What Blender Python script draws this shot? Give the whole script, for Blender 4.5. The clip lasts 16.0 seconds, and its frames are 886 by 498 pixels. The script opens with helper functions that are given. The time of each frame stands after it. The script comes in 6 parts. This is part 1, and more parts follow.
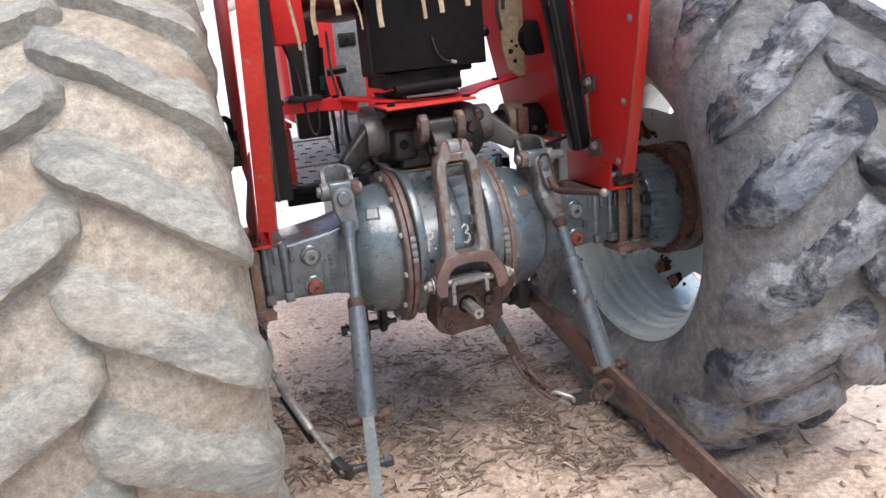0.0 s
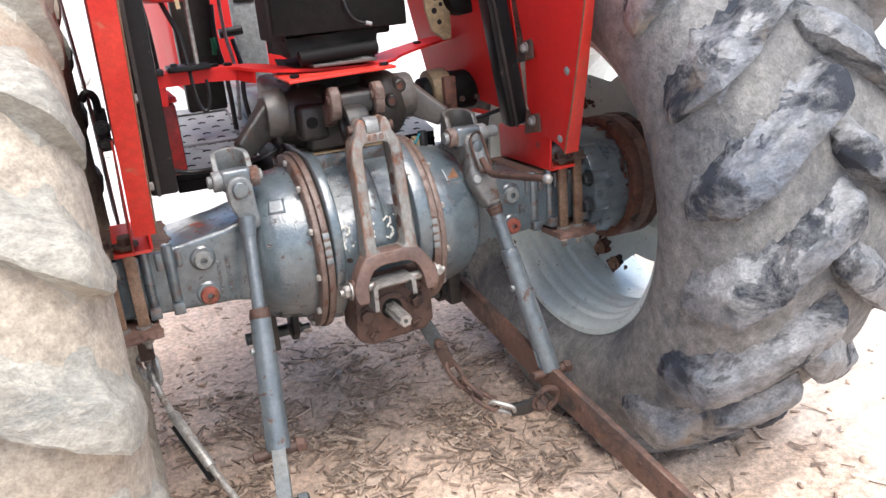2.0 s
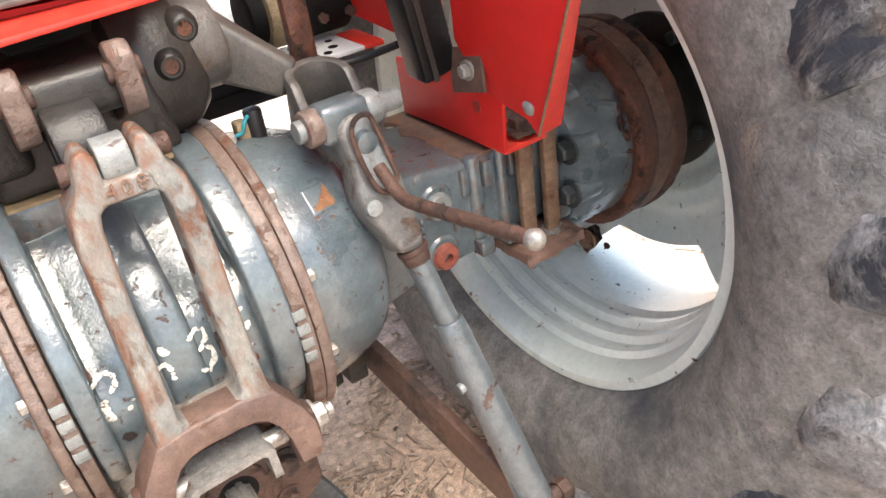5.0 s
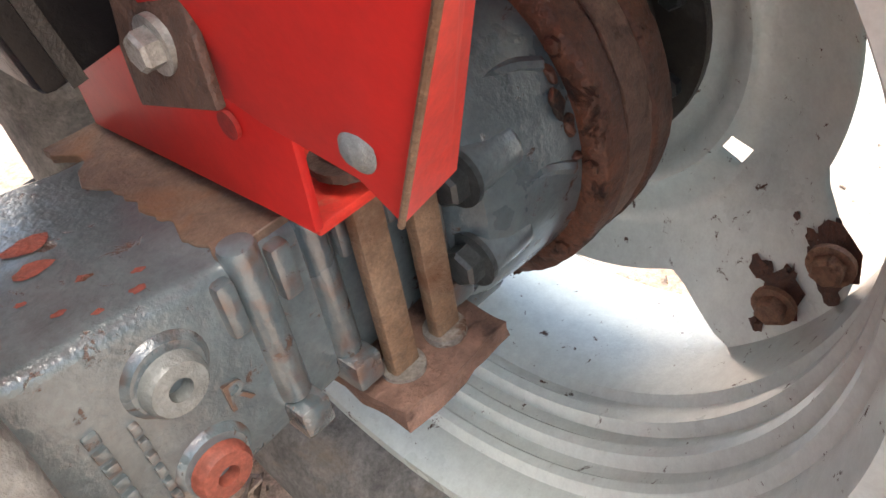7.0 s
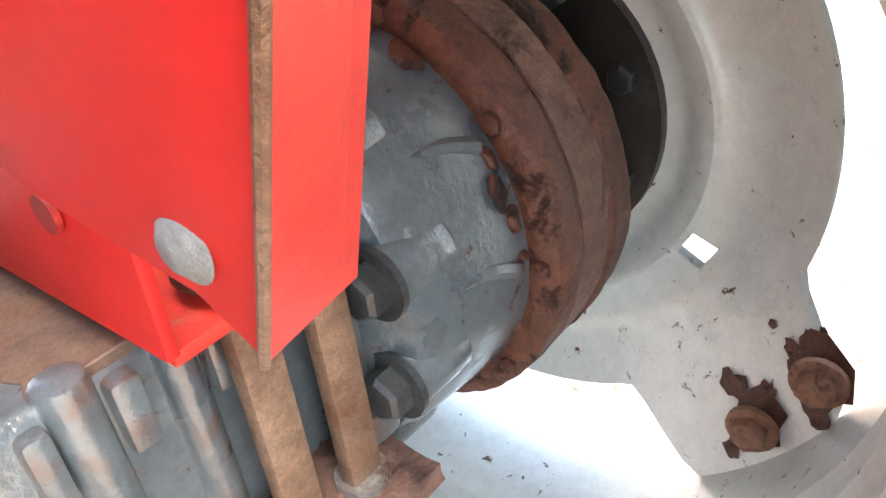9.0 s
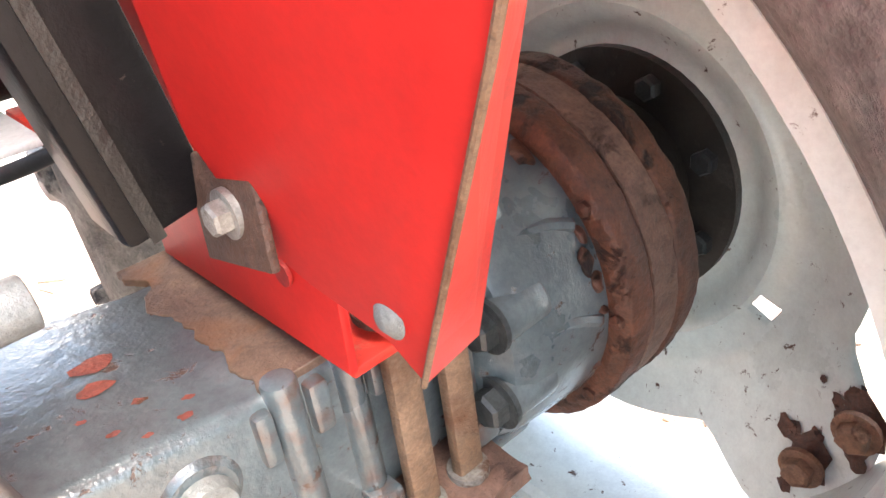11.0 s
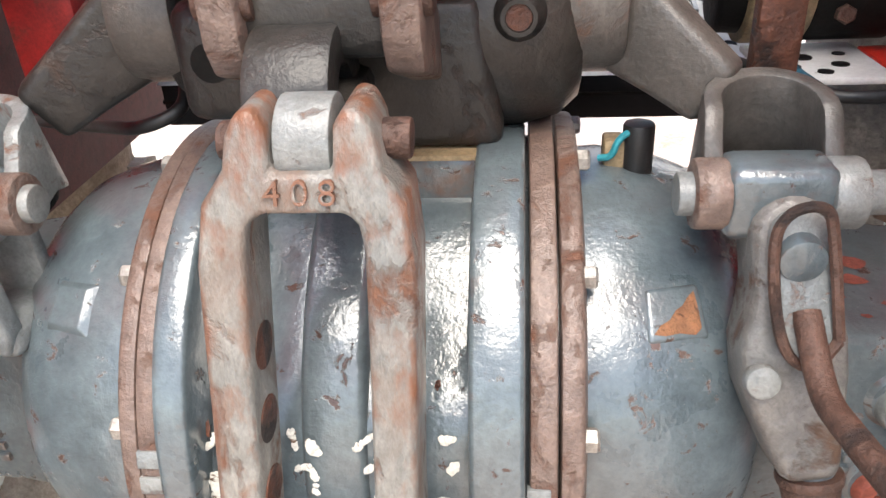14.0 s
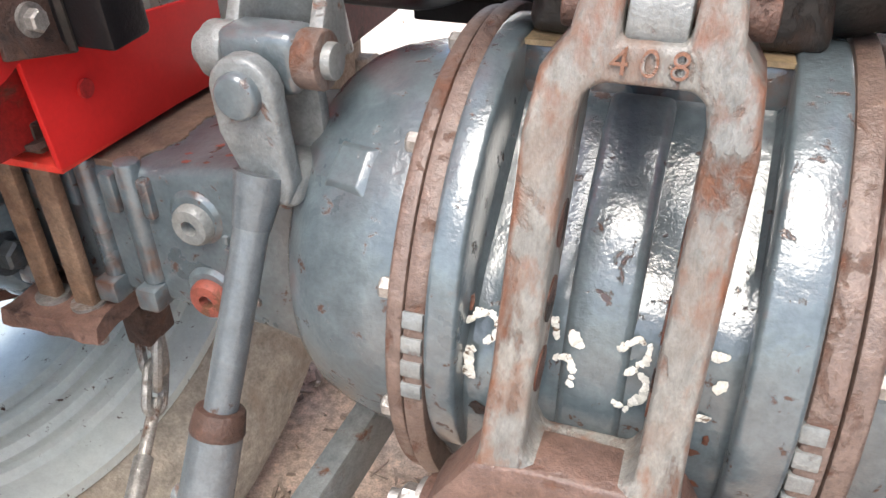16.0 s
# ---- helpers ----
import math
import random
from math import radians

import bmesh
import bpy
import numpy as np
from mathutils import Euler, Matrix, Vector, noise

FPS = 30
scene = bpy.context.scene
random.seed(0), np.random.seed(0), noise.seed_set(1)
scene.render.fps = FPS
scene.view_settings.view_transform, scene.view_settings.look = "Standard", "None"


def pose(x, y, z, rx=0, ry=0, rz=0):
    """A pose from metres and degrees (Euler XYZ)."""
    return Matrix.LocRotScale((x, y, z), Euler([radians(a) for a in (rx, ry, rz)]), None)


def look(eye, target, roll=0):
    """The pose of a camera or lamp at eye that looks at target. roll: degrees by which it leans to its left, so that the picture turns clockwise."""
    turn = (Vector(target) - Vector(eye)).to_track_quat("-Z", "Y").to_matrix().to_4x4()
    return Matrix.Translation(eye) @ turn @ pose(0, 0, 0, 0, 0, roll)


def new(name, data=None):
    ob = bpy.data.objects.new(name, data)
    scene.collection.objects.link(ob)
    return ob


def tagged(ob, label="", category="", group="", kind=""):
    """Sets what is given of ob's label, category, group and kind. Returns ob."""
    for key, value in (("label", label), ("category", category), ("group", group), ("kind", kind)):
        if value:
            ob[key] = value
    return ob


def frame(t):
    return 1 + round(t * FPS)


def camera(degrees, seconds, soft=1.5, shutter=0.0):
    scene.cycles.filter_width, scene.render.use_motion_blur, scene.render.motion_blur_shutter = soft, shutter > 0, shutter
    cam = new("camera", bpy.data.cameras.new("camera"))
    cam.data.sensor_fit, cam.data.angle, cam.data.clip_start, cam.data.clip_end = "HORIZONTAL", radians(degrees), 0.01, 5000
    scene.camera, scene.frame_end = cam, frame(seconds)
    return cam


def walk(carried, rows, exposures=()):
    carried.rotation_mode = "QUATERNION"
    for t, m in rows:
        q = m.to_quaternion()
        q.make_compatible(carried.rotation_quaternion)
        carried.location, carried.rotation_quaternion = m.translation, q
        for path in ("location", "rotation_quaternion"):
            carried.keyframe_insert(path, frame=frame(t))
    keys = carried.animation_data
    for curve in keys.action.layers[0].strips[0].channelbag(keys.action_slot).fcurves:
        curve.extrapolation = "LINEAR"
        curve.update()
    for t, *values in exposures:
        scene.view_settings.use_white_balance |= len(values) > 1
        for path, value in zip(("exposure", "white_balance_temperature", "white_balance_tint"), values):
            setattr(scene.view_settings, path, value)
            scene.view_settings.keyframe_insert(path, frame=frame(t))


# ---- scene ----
# stops over time
EXPOSURE = [(0.0, 0.72, 6330), (1.5, 1.02, 6380), (2.5, 1.4, 6650), (3.7, 1.62, 6900), (6.0, 1.78, 7300), (6.5, 1.78, 7300), (7.5, 1.82, 7300), (8.0, 2.43, 7200), (10.5, 2.78, 7100), (11.5, 2.58, 7200), (12.5, 2.08, 7050), (13.5, 1.75, 6950), (14.5, 1.48, 6800), (16.0, 1.49, 6720)]
cam = camera(60.5, 16.0)
PATH = [
    (0, (-0.645, -2.116, 1.294), (-0.076, -0.274, 0.761), -5.5),
    (0.5, (-0.626, -2.112, 1.293), (-0.093, -0.28, 0.692), -6.3),
    (1, (-0.61, -2.09, 1.282), (-0.026, -0.287, 0.643), -7.1),
    (1.5, (-0.579, -1.979, 1.293), (0.09, -0.208, 0.647), -6.4),
    (2, (-0.545, -1.827, 1.301), (0.199, -0.091, 0.644), -5.1),
    (2.5, (-0.518, -1.714, 1.317), (0.287, -0.016, 0.631), -6.1),
    (3, (-0.447, -1.602, 1.33), (0.281, 0.125, 0.632), -6.8),
    (3.5, (-0.321, -1.461, 1.345), (0.365, 0.275, 0.625), -7.3),
    (3.7, (-0.283, -1.403, 1.332), (0.415, 0.308, 0.567), -6.8),
    (5.8, (0.104, -0.663, 1.222), (1.007, 0.674, 0.04), -10.6),
    (6, (0.167, -0.605, 1.196), (1.048, 0.724, -0.011), -11.5),
    (6.5, (0.252, -0.516, 1.141), (1.154, 0.799, -0.066), -10.8),
    (7, (0.321, -0.456, 1.073), (1.347, 0.703, -0.194), -10.5),
    (7.5, (0.361, -0.423, 1.032), (1.533, 0.72, -0.116), -7.0),
    (8, (0.387, -0.399, 1.018), (1.652, 0.791, 0.026), -7.4),
    (8.2, (0.396, -0.395, 1.009), (1.676, 0.765, 0.0), -7.8),
    (10.3, (0.396, -0.424, 1.022), (1.61, 0.701, -0.101), -6.4),
    (10.5, (0.372, -0.445, 1.058), (1.553, 0.739, -0.039), -7.4),
    (11, (0.319, -0.481, 1.115), (1.404, 0.862, 0.105), -8.1),
    (11.5, (0.303, -0.564, 1.137), (1.218, 0.871, 0.086), -6.6),
    (12, (0.266, -0.581, 1.168), (0.941, 1.039, 0.209), -7.1),
    (12.5, (0.244, -0.568, 1.178), (0.666, 1.149, 0.243), -4.8),
    (13, (0.219, -0.567, 1.171), (0.419, 1.183, 0.223), -4.9),
    (13.5, (0.165, -0.581, 1.164), (0.142, 1.186, 0.226), -4.2),
    (14, (0.117, -0.578, 1.156), (-0.094, 1.154, 0.18), -3.4),
    (14.5, (0.091, -0.587, 1.149), (-0.285, 1.084, 0.117), -2.6),
    (15, (0.072, -0.599, 1.133), (-0.364, 1.028, 0.054), -1.2),
    (15.5, (0.052, -0.602, 1.121), (-0.45, 0.99, 0.019), -1.0),
    (16, (0.029, -0.603, 1.123), (-0.553, 0.964, 0.026), -1.3),
]
walk(cam, [(t, look(eye, target, roll)) for t, eye, target, roll in PATH], [(t, e, k, 9) for t, e, k in EXPOSURE])

# ---- world and light ----
world = bpy.data.worlds.new("world")
scene.world = world
world.use_nodes = True
wn, wl = world.node_tree.nodes, world.node_tree.links
sky = wn.new("ShaderNodeTexSky")
sky.sky_type = "NISHITA"
sky.sun_disc = False
SUN_EL, SUN_AZ = radians(64), radians(175)
sky.sun_elevation, sky.sun_rotation = SUN_EL, SUN_AZ
sky.air_density, sky.dust_density, sky.ozone_density = 1.0, 2.5, 1.0
wl.new(sky.outputs["Color"], wn["Background"].inputs["Color"])
wn["Background"].inputs["Strength"].default_value = 0.15
sun = new("sun", bpy.data.lights.new("sun", "SUN"))
sun.data.energy, sun.data.angle, sun.data.color = 1.8, radians(48), (1.0, 0.98, 0.95)
sun_from = Vector((math.sin(SUN_AZ) * math.cos(SUN_EL), math.cos(SUN_AZ) * math.cos(SUN_EL), math.sin(SUN_EL)))
sun.matrix_world = look(sun_from * 50, (0, 0, 0))

# ---- materials ----


def surf(name, base, alt, rough=0.5, metal=0.0, scale=5.0, chip=None, amount=0.0, chip_scale=9.0, bump=0.15, fine=90.0,
         dust=None, dusty=0.0, dust_scale=3.0, coat=0.0, sharp=0.04, stretch=(1, 1, 1),
         pale=None, island=False, edge=0.0, contrast=0.6, gloss=0.5):
    """Two-scale colour, fine relief, worn patches (chip) and loose dirt (dust)."""
    m = bpy.data.materials.new(name)
    m.use_nodes = True
    n, l = m.node_tree.nodes, m.node_tree.links
    p = n["Principled BSDF"]
    tc, info = n.new("ShaderNodeTexCoord"), n.new("ShaderNodeObjectInfo")
    mp = n.new("ShaderNodeMapping")
    mp.inputs["Scale"].default_value = stretch
    mul = n.new("ShaderNodeVectorMath")
    mul.operation = "MULTIPLY_ADD"
    mul.inputs[1].default_value = (7.3, 3.1, 5.7)
    l.new(info.outputs["Random"], mul.inputs[0])
    l.new(tc.outputs["Object"], mp.inputs["Vector"])
    l.new(mp.outputs["Vector"], mul.inputs[2])

    def grain(sc, detail=6.0, ruf=0.6, dist=0.0):
        t = n.new("ShaderNodeTexNoise")
        t.inputs["Scale"].default_value, t.inputs["Detail"].default_value = sc, detail
        t.inputs["Roughness"].default_value, t.inputs["Distortion"].default_value = ruf, dist
        l.new(mul.outputs[0], t.inputs["Vector"])
        return t.outputs["Fac"]

    def ramp(fac, lo, hi):
        r = n.new("ShaderNodeMapRange")
        r.inputs["From Min"].default_value, r.inputs["From Max"].default_value = lo, hi
        l.new(fac, r.inputs["Value"])
        return r.outputs["Result"]

    def mix(fac, a, b, kind="MIX"):
        x = n.new("ShaderNodeMix")
        x.data_type, x.blend_type = "RGBA", kind
        for sock, v in ((x.inputs["Factor"], fac), (x.inputs[6], a), (x.inputs[7], b)):
            if isinstance(v, (tuple, list)):
                sock.default_value = (*v, 1.0)
            elif isinstance(v, (int, float)):
                sock.default_value = v
            else:
                l.new(v, sock)
        return x.outputs[2]

    f_big, f_fine = grain(scale), grain(fine, 4.0)
    col = mix(ramp(f_big, 0.32, 0.68), base, alt)
    if island:
        geo = n.new("ShaderNodeNewGeometry")
        col = mix(geo.outputs["Random Per Island"], col, alt)
        col = mix(0.8, col, mix(geo.outputs["Random Per Island"], (0.5, 0.5, 0.5), (1.3, 1.3, 1.3)), "MULTIPLY")
    col = mix(contrast, col, mix(ramp(f_fine, 0.3, 0.7), (0.45, 0.45, 0.45), (1.35, 1.35, 1.35)), "MULTIPLY")
    f_tiny = grain(fine * 4.5, 3.0, 0.7)
    col = mix(contrast * 0.8, col, mix(ramp(f_tiny, 0.32, 0.62), (0.5, 0.5, 0.5), (1.2, 1.2, 1.2)), "MULTIPLY")
    rgh = n.new("ShaderNodeMapRange")
    rgh.inputs["To Min"].default_value, rgh.inputs["To Max"].default_value = max(rough - 0.1, 0.05), min(rough + 0.15, 1)
    l.new(f_big, rgh.inputs["Value"])
    both = n.new("ShaderNodeMath")
    both.operation = "MULTIPLY_ADD"
    both.inputs[1].default_value = 0.35
    l.new(f_tiny, both.inputs[0])
    l.new(f_fine, both.inputs[2])
    rough_out, height = rgh.outputs["Result"], both.outputs[0]
    if chip:
        mask = ramp(grain(chip_scale, 9.0, 0.68, 0.4), 0.62 - amount, 0.62 - amount + sharp)
        col = mix(mask, col, mix(ramp(f_fine, 0.3, 0.7), chip, tuple(c * 0.5 for c in chip)))
        r2 = n.new("ShaderNodeMix")
        l.new(mask, r2.inputs["Factor"])
        l.new(rough_out, r2.inputs["A"])
        r2.inputs["B"].default_value = 0.88
        rough_out = r2.outputs["Result"]
        h2 = n.new("ShaderNodeMath")
        h2.operation = "MULTIPLY_ADD"
        h2.inputs[1].default_value = -1.2
        l.new(mask, h2.inputs[0])
        l.new(both.outputs[0], h2.inputs[2])
        height = h2.outputs[0]
    if edge:
        # worn edges, where the casting turns sharply
        geo = n.new("ShaderNodeNewGeometry")
        worn = n.new("ShaderNodeMath")
        worn.operation = "MULTIPLY_ADD"
        worn.inputs[1].default_value = 0.16
        l.new(grain(45, 5.0), worn.inputs[0])
        l.new(geo.outputs["Pointiness"], worn.inputs[2])
        mask = ramp(worn.outputs[0], 0.66 - edge, 0.70 - edge)
        col = mix(mask, col, chip)
    if dust:
        mask = ramp(grain(dust_scale, 7.0, 0.62, 0.6), 0.66 - dusty, 0.86 - dusty)
        col = mix(mask, col, mix(ramp(f_fine, 0.3, 0.7), dust, tuple(c * 0.78 for c in dust)))
        r3 = n.new("ShaderNodeMix")
        l.new(mask, r3.inputs["Factor"])
        l.new(rough_out, r3.inputs["A"])
        r3.inputs["B"].default_value = 0.92
        rough_out = r3.outputs["Result"]
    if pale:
        # soil coloured paler for sun glare, ahead of the tractor and beyond its wheels
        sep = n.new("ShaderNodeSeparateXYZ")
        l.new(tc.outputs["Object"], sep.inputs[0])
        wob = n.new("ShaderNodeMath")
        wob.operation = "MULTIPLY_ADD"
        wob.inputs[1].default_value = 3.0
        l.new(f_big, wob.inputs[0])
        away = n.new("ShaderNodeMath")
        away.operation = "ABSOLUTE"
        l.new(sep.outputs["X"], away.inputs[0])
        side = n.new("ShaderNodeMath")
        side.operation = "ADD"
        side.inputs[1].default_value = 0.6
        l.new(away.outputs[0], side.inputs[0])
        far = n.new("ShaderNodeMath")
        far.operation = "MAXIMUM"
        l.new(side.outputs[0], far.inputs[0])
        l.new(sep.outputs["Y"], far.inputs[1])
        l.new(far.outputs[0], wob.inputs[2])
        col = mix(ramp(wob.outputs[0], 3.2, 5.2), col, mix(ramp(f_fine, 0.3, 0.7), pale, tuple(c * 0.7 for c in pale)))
    l.new(col, p.inputs["Base Color"])
    l.new(rough_out, p.inputs["Roughness"])
    p.inputs["Metallic"].default_value = metal
    p.inputs["Coat Weight"].default_value = coat
    p.inputs["Specular IOR Level"].default_value = gloss
    p.inputs["Coat Roughness"].default_value = 0.1
    p.inputs["Coat IOR"].default_value = 1.6
    b = n.new("ShaderNodeBump")
    b.inputs["Strength"].default_value, b.inputs["Distance"].default_value = bump, 0.004
    l.new(height, b.inputs["Height"])
    l.new(b.outputs["Normal"], p.inputs["Normal"])
    l.new(b.outputs["Normal"], p.inputs["Coat Normal"])
    return m


RUST = (0.15, 0.062, 0.032)
RUST_ORANGE = surf("orange_rust_bloom", (0.2, 0.08, 0.035), (0.28, 0.13, 0.06), 0.75, 0, 40, (0.1, 0.05, 0.03), 0.06, 60, 0.6, 120, sharp=0.1)
GREY_PAINT = surf("grey_paint", (0.068, 0.09, 0.101), (0.112, 0.138, 0.148), 0.27, 0, 5, (0.085, 0.042, 0.028), 0.012, 46, 0.36, 40, coat=1.0, contrast=0.4, edge=0.015)
GREY_WORN = surf("worn_grey_paint", (0.15, 0.168, 0.172), (0.215, 0.215, 0.2), 0.42, 0, 9, (0.18, 0.08, 0.045), 0.03, 20, 0.5, 70, (0.2, 0.125, 0.085), 0.03, 8, coat=0.35, sharp=0.07, contrast=0.45)
GREY_FORK = surf("rust_stained_grey_casting", (0.17, 0.173, 0.163), (0.225, 0.208, 0.18), 0.44, 0, 11, (0.17, 0.07, 0.036), 0.085, 13, 0.6, 70, (0.165, 0.095, 0.063), 0.12, 9, sharp=0.1, stretch=(1.5, 1.5, 0.7), edge=0.06, coat=0.3, contrast=0.5)
BOX_GRIME = surf("grimy_worn_casting", (0.11, 0.11, 0.105), (0.17, 0.155, 0.14), 0.45, 0, 10, (0.12, 0.065, 0.04), 0.06, 16, 0.55, 70, (0.07, 0.052, 0.042), 0.08, 9, coat=0.3, sharp=0.08, contrast=0.5)
ROD_PAINT = surf("blue_grey_rod_paint", (0.076, 0.092, 0.102), (0.115, 0.13, 0.138), 0.33, 0, 8, (0.085, 0.044, 0.03), 0.02, 26, 0.4, 60, coat=0.8, contrast=0.4)
PLATE_BROWN = surf("brown_stained_plate", (0.17, 0.11, 0.075), (0.12, 0.075, 0.055), 0.6, 0, 7, (0.22, 0.19, 0.165), 0.02, 12, 0.6, 60, (0.26, 0.115, 0.05), 0.07, 8, sharp=0.2)
GREY_DARK = surf("oily_grey_casting", (0.012, 0.012, 0.012), (0.036, 0.031, 0.026), 0.42, 0, 9, (0.07, 0.036, 0.022), 0.02, 12, 0.5, 40, sharp=0.14, coat=0.1, contrast=0.5, gloss=0.4)
ARM_GREY = surf("brown_grey_forging", (0.05, 0.047, 0.043), (0.105, 0.092, 0.08), 0.45, 0, 8, (0.13, 0.07, 0.045), 0.03, 16, 0.4, 60, sharp=0.14, coat=0.2, contrast=0.45)
LINK_RUST = surf("red_brown_rusted_bar", (0.085, 0.045, 0.032), (0.16, 0.075, 0.048), 0.5, 0, 6, (0.045, 0.032, 0.028), 0.12, 9, 0.6, 80, (0.27, 0.2, 0.16), -0.02, 12, sharp=0.14, coat=0.2)
FLANGE_RUST = surf("rusty_flange", (0.125, 0.078, 0.06), (0.185, 0.135, 0.112), 0.48, 0, 12, (0.15, 0.062, 0.034), 0.07, 16, 0.6, 80, (0.06, 0.04, 0.032), 0.04, 14, sharp=0.1, contrast=0.55, coat=0.2)
RUSTY = surf("rusted_iron", (0.055, 0.03, 0.022), (0.1, 0.05, 0.034), 0.58, 0, 9, (0.03, 0.021, 0.019), 0.06, 22, 0.8, 90, (0.17, 0.075, 0.038), 0.04, 12, sharp=0.12)
RUST_BROWN = surf("brown_rust_scale", (0.075, 0.024, 0.013), (0.125, 0.042, 0.02), 0.6, 0, 8, (0.028, 0.017, 0.014), 0.08, 16, 1.0, 50, (0.2, 0.15, 0.12), -0.05, 14, coat=0.1, sharp=0.07, contrast=0.8)
STRAP_MAT = surf("oxidised_strap", (0.195, 0.105, 0.06), (0.28, 0.185, 0.125), 0.45, 0.3, 9, (0.17, 0.07, 0.034), 0.09, 13, 0.5, 100, sharp=0.2)
PRIMER = surf("red_primer", (0.2, 0.05, 0.035), (0.27, 0.07, 0.045), 0.6, 0, 12, RUST, 0.05, 24, 0.3, 90)
RED = surf("red_paint", base=(0.55, 0.014, 0.014), alt=(0.6, 0.024, 0.02), rough=0.5, scale=3, chip=(0.4, 0.07, 0.04), amount=-0.05, chip_scale=16, bump=0.04, fine=40, contrast=0.12, gloss=0.3)
RED_EDGE = surf("scuffed_red_paint", (0.6, 0.022, 0.014), (0.68, 0.05, 0.03), 0.45, 0, 9, (0.55, 0.24, 0.14), 0.015, 18, 0.15, 60, sharp=0.12, contrast=0.3)
# dirt specks on a red that has shade put into its colour
RED_DIRTY_SHADED = surf("shaded_dirty_red_paint", (0.40, 0.016, 0.014), (0.28, 0.022, 0.018), 0.5, 0, 6, (0.16, 0.06, 0.04), 0.05, 20, 0.2, 60, sharp=0.1)
BLACK = surf("black_paint", (0.005, 0.005, 0.006), (0.012, 0.011, 0.012), 0.36, 0, 6, (0.10, 0.075, 0.06), -0.02, 24, 0.2, 60, contrast=0.3, gloss=0.22)
# serves also as the shade in slots, bores and openings
BLACK_DULL = surf("sooty_black_and_shade", (0.004, 0.004, 0.004), (0.011, 0.01, 0.009), 0.6, 0, 5, (0.05, 0.022, 0.015), -0.02, 9, 0.3, 50, sharp=0.12, gloss=0.15)
RUBBER = surf("dusty_sidewall_rubber", (0.14, 0.138, 0.136), (0.23, 0.217, 0.198), 0.62, 0, 3, (0.07, 0.077, 0.092), 0.11, 4, 1.0, 36,
              (0.34, 0.26, 0.19), 0.06, 4.5, sharp=0.16, contrast=0.75)
LUG_RUBBER = surf("scuffed_blue_grey_rubber", (0.11, 0.12, 0.14), (0.265, 0.258, 0.248), 0.4, 0, 5, (0.03, 0.035, 0.047), 0.115, 5.5, 1.0, 30,
                  (0.34, 0.26, 0.185), 0.09, 4, sharp=0.08, contrast=0.9, stretch=(0.8, 1.3, 1.3))
RUBBER_PALE = surf("mud_coated_rubber", (0.4, 0.33, 0.255), (0.43, 0.38, 0.31), 0.9, 0, 3, (0.3, 0.285, 0.25), 0.03, 3, 1.0, 42,
                   (0.29, 0.195, 0.13), 0.08, 3.6, sharp=0.25, contrast=0.6)
LUG_PALE = surf("bleached_blue_grey_rubber", (0.32, 0.3, 0.255), (0.4, 0.37, 0.31), 0.75, 0, 4, (0.2, 0.22, 0.215), 0.08, 5, 1.0, 42,
                (0.41, 0.335, 0.255), 0.09, 4, sharp=0.2, contrast=0.6, stretch=(0.7, 1.2, 1.2))
RIM_PAINT = surf("pale_grey_rim_paint", (0.6, 0.655, 0.62), (0.66, 0.7, 0.66), 0.28, 0, 4, (0.11, 0.055, 0.035), -0.005, 48, 0.15, 60, coat=0.4, contrast=0.15)
CLAMP_RUST = surf("pitted_pink_brown_rust", (0.12, 0.062, 0.045), (0.21, 0.12, 0.09), 0.6, 0, 14, (0.07, 0.035, 0.027), 0.06, 24, 0.9, 70, (0.3, 0.24, 0.2), -0.05, 18, sharp=0.12)
BOLT_RUST = surf("orange_rusted_bolt", (0.24, 0.12, 0.07), (0.34, 0.19, 0.12), 0.7, 0, 20, (0.13, 0.06, 0.035), 0.06, 40, 0.5, 120, sharp=0.1)
STEEL = surf("worn_steel", (0.3, 0.285, 0.265), (0.42, 0.395, 0.36), 0.38, 0.6, 14, (0.2, 0.1, 0.06), 0.05, 20, 0.4, 90, sharp=0.1)
BOLT_DARK = surf("dark_bolt_steel", (0.035, 0.04, 0.043), (0.07, 0.078, 0.08), 0.4, 0.4, 16, RUST, -0.02, 26, 0.2, 120)
WHITE_MARK = surf("white_paint_mark", (0.6, 0.58, 0.51), (0.76, 0.74, 0.68), 0.6, 0, 20, (0.16, 0.1, 0.065), 0.05, 60, 0.2, 90)
DUN = surf("tan_oxide_paint", (0.25, 0.18, 0.1), (0.33, 0.25, 0.15), 0.6, 0, 7, (0.08, 0.055, 0.04), 0.03, 14, 0.3, 70, sharp=0.1)
LIGHT_SHEET = surf("pale_grey_sheet", (0.27, 0.285, 0.285), (0.35, 0.36, 0.355), 0.42, 0, 5, (0.15, 0.12, 0.1), 0.0, 18, 0.15, 60, sharp=0.08)
DARK_RED = surf("dark_maroon_sheet", (0.075, 0.016, 0.016), (0.11, 0.026, 0.024), 0.6, 0, 5, (0.07, 0.045, 0.04), 0.03, 12, 0.2, 60, sharp=0.1)
SEAT_VINYL = surf("maroon_vinyl", (0.04, 0.013, 0.014), (0.06, 0.02, 0.02), 0.35, 0, 5, None, 0, 9, 0.3, 60)
STRIP_MAT = surf("yellowed_strip", (0.5, 0.37, 0.2), (0.62, 0.5, 0.33), 0.6, 0, 30, None, 0, 9, 0.2, 90)
CABLE_BLACK = surf("black_rubber_cable", (0.010, 0.010, 0.011), (0.02, 0.02, 0.02), 0.45, 0, 30, None, 0, 9, 0.1, 90)
